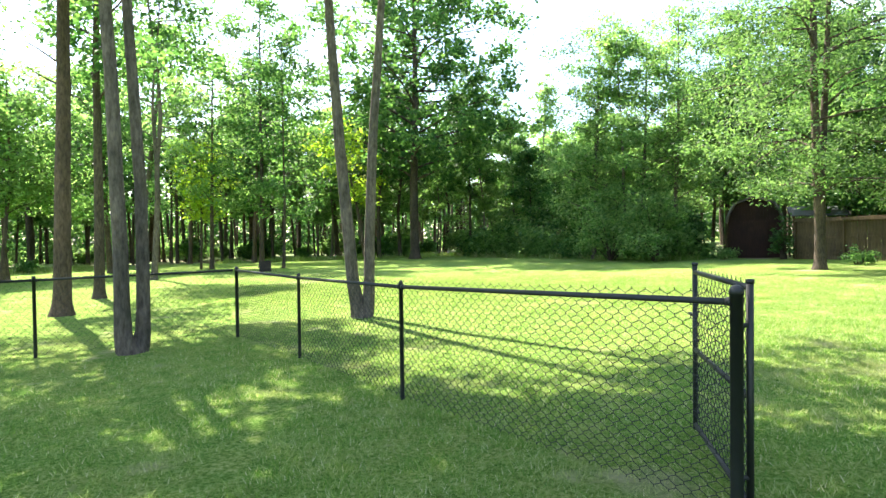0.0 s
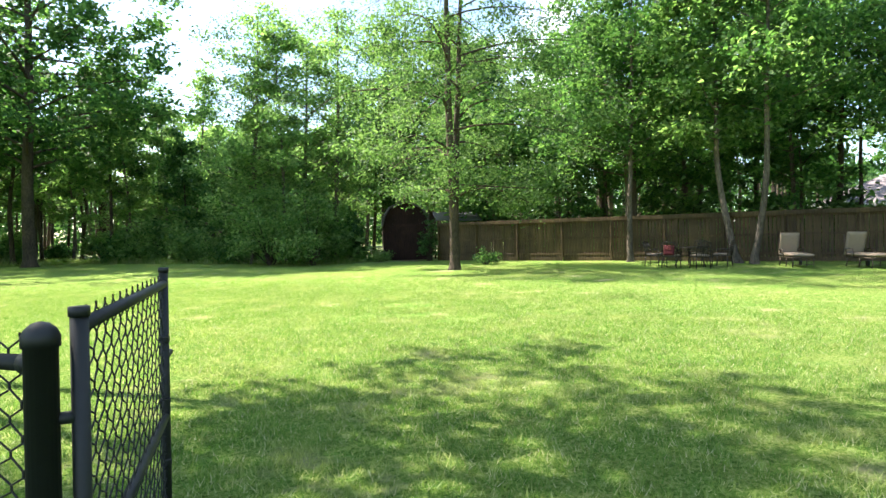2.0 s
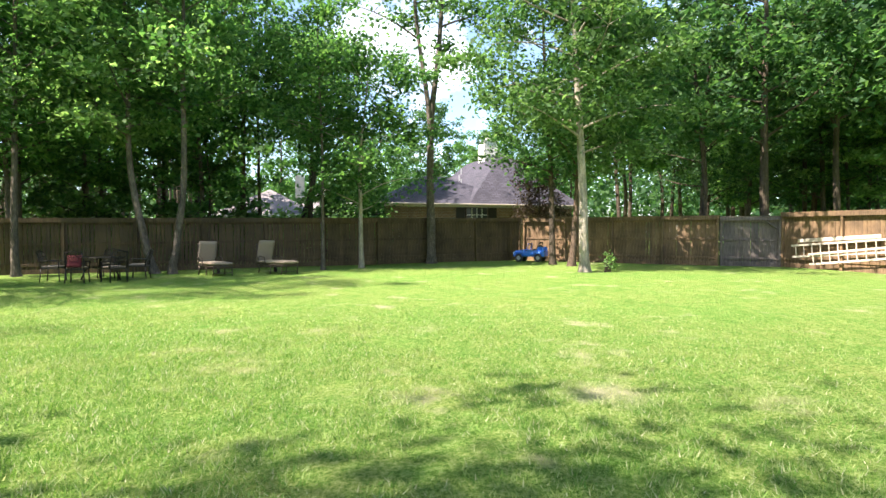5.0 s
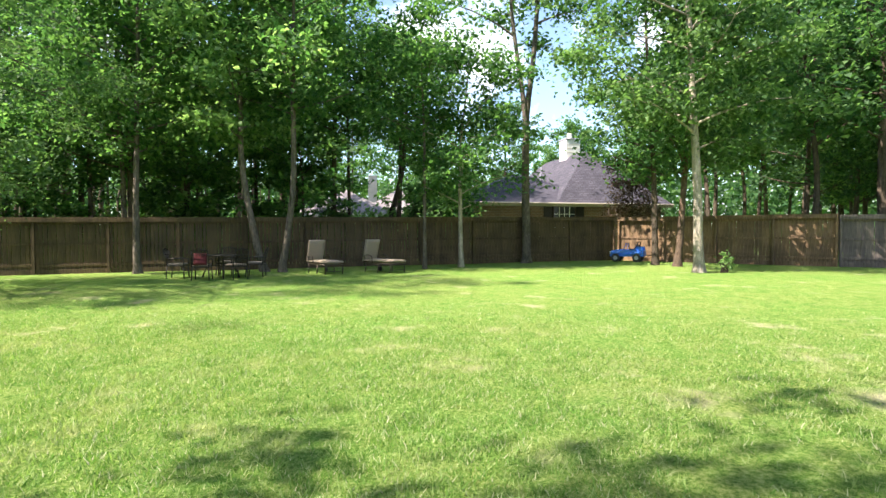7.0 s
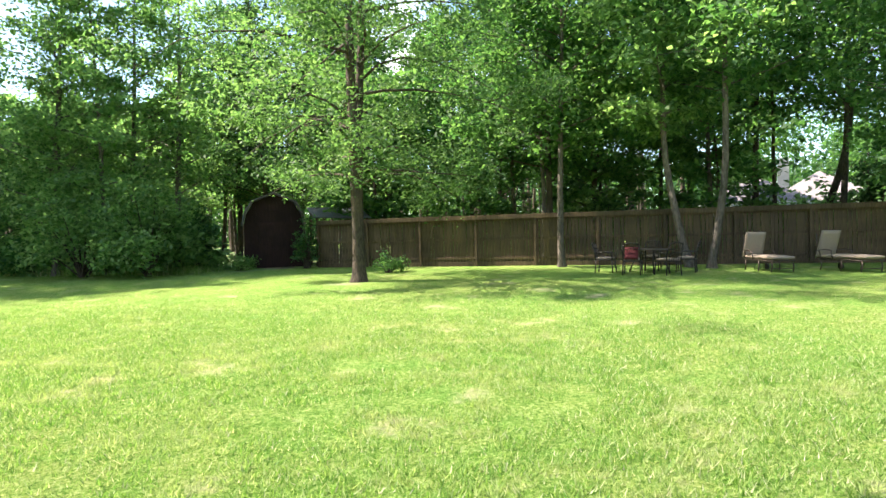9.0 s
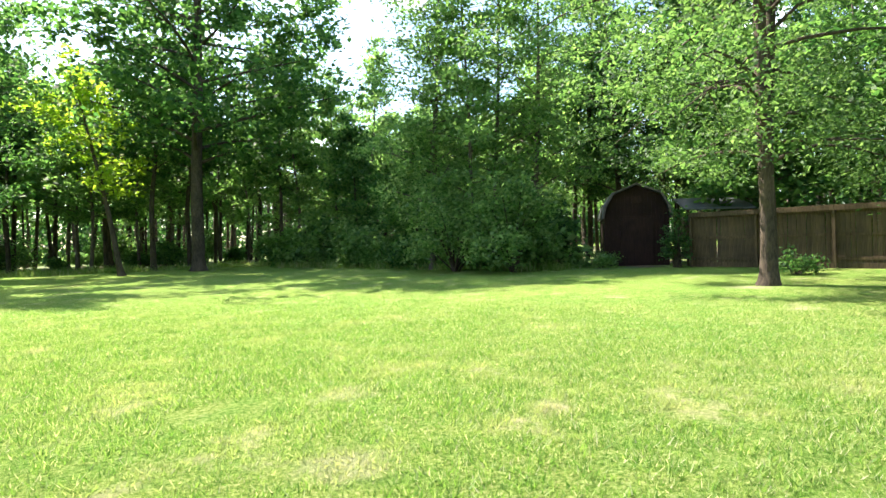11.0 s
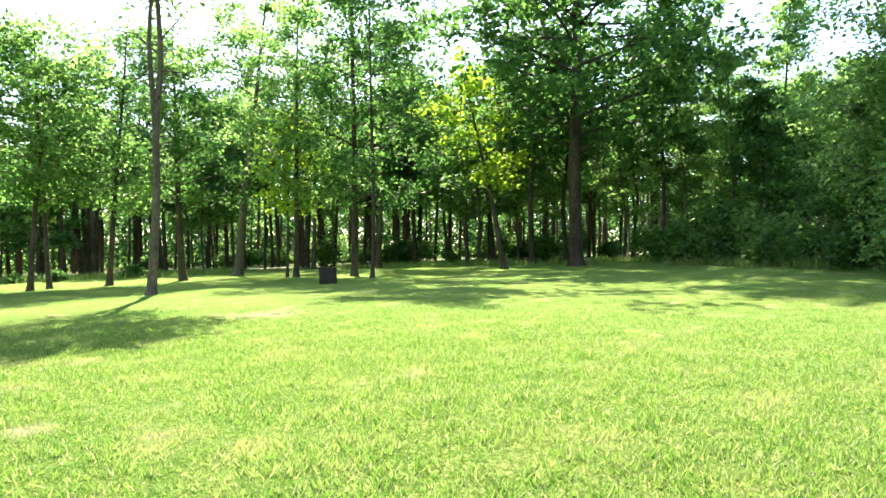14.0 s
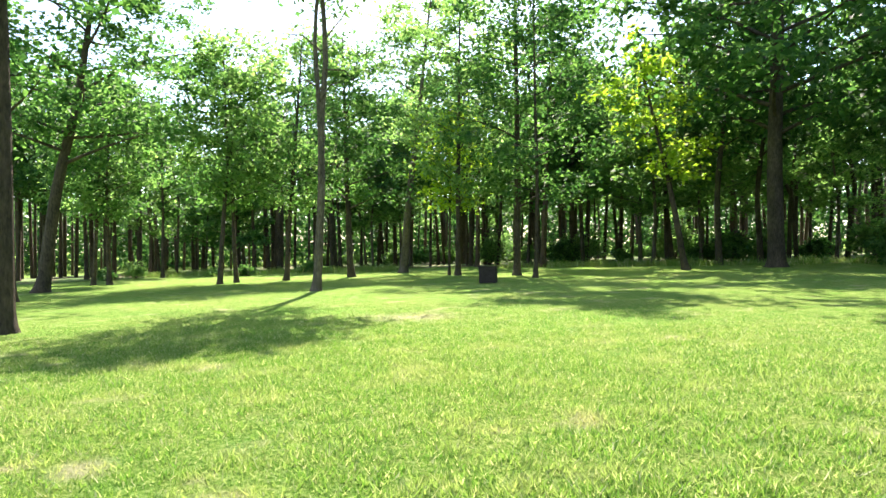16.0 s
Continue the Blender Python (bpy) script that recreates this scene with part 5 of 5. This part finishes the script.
# fire box on the grass
fb = thing("fire_box", "black square metal burn box on the grass", "fire pit", on_ground(-9.1, 36.2, 20))
for s, (dx, dy, sx, sy) in enumerate(((0, -0.3, 0.64, 0.03), (0, 0.3, 0.64, 0.03), (-0.305, 0, 0.03, 0.57), (0.305, 0, 0.03, 0.57))):
    part("panel", box((sx, sy, 0.62), (dx, dy, 0.33), Matrix.Rotation(radians(2 * s - 3), 3, "Y"), 0.006), RUSTY, fb)
part("floor_plate", box((0.58, 0.58, 0.03), (0, 0, 0.06)), RUSTY, fb)
part("rim", box((0.7, 0.06, 0.04), (0, -0.31, 0.65), None, 0.006), RUSTY, fb)
for sx in (-0.28, 0.28):
    for sy in (-0.27, 0.27):
        part("foot", box((0.05, 0.05, 0.08), (sx, sy, 0.03)), RUSTY, fb)


# ---- grass blades ----
def patch_noise(x, y, cell, seed):
    """Smooth noise between 0 and 1 over the plan, for arrays."""
    grid = np.random.default_rng(seed).random((160, 160))
    u, v = x / cell + 80, y / cell + 80
    i, j = np.floor(u).astype(int), np.floor(v).astype(int)
    fu, fv = u - i, v - j
    fu, fv = fu * fu * (3 - 2 * fu), fv * fv * (3 - 2 * fv)
    i, j = i % 159, j % 159
    return (grid[i, j] * (1 - fu) + grid[i + 1, j] * fu) * (1 - fv) + (grid[i, j + 1] * (1 - fu) + grid[i + 1, j + 1] * fu) * fv


def blades(name, label, patches, size, seed):
    """Short leaning blades in tufts of uneven height, thinning out from the lawn beside the walk."""
    rng = np.random.default_rng(seed)
    x = np.concatenate([rng.normal(cx, sx, n) for n, cx, cy, sx, sy in patches])
    y = np.concatenate([rng.normal(cy, sy, n) for n, cx, cy, sx, sy in patches])
    tuft = patch_noise(x, y, 0.16, seed + 1)
    worn = patch_noise(x, y, 0.55, seed + 2) * 0.6 + patch_noise(x, y, 1.7, seed + 3) * 0.4
    ok = (y > -2) & (y < 44) & (x > -16) & (x < 22) & (rng.random(len(x)) < 0.35 + 0.8 * tuft) & (rng.random(len(x)) > (worn - 0.66) * 5)
    x, y, tuft = x[ok], y[ok], tuft[ok]
    count = len(x)
    z = 2.2 * np.tanh(x / 100.0) + 0.012 * np.sin(x * 0.9 + y * 0.37) * np.cos(y * 0.7 - x * 0.2) - 0.004
    a = rng.uniform(0, 2 * np.pi, count)
    w = size * 0.105 * rng.uniform(0.6, 1.4, count)
    h = size * rng.uniform(0.45, 1.2, count) * (0.55 + 0.9 * tuft)
    lean = rng.normal(0, 0.6, (count, 2)) * h[:, None]
    b = np.stack([x, y, z], 1)
    s = np.stack([np.cos(a) * w, np.sin(a) * w, np.zeros(count)], 1)
    v = np.empty((count, 3, 3))
    v[:, 0], v[:, 1] = b - s, b + s
    v[:, 2] = b + np.stack([lean[:, 0], lean[:, 1], h], 1)
    ob = finish(name, raw_mesh(name, v.reshape(-1, 3), np.arange(3 * count).reshape(count, 3)), BLADE)
    tagged(ob, label, "grass", "", "stuff")


def tall_grass(label, start, end, width, count, seed):
    """A ragged strip of unmown grass and weeds, thick in tufts."""
    rng = np.random.default_rng(seed)
    u, off = rng.random(count), rng.normal(0, width / 2, count)
    a, b = np.array(start, float), np.array(end, float)
    d = (b - a) / np.linalg.norm(b - a)
    x, y = a[0] + (b - a)[0] * u - d[1] * off, a[1] + (b - a)[1] * u + d[0] * off
    t = patch_noise(x, y, 0.9, seed + 1)
    ok = rng.random(count) < (t * 1.6 - 0.35)
    x, y, t = x[ok], y[ok], t[ok]
    n = len(x)
    z = 2.2 * np.tanh(x / 100.0) - 0.02
    h = rng.uniform(0.15, 0.55, n) * (0.4 + t)
    w = rng.uniform(0.008, 0.022, n)
    ang = rng.uniform(0, 2 * np.pi, n)
    base = np.stack([x, y, z], 1)
    s = np.stack([np.cos(ang) * w, np.sin(ang) * w, np.zeros(n)], 1)
    tip = base + np.stack([rng.normal(0, 0.3, n) * h, rng.normal(0, 0.3, n) * h, h], 1)
    v = np.stack([base - s, base + s, tip], 1)
    ob = finish("tall_grass", raw_mesh("tall_grass", v.reshape(-1, 3), np.arange(3 * n).reshape(n, 3)), BLADE)
    tagged(ob, label, "tall grass", "", "stuff")


tall_grass("unmown tufts of pale grass at the edge of the clearing", (-46, 44), (-25, 52), 4.5, 26000, 410)
tall_grass("weeds and tall grass along the foot of the woods", (-18, 55.5), (4.5, 53.5), 2.2, 14000, 420)
tall_grass("weeds and tall grass along the bushes by the woods", (5.0, 48.5), (15.6, 31.0), 1.1, 12000, 430)
blades("grass_blades", "short mown blades of lawn grass in uneven tufts",
       [(140000, 1.0, 5.0, 3.2, 3.0), (170000, 8.5, 5.0, 3.0, 4.0), (150000, 8.5, 12.5, 3.0, 3.5), (150000, 3.5, 17.5, 3.2, 2.6), (210000, -1.0, 20.5, 3.8, 3.0)], 0.05, 400)
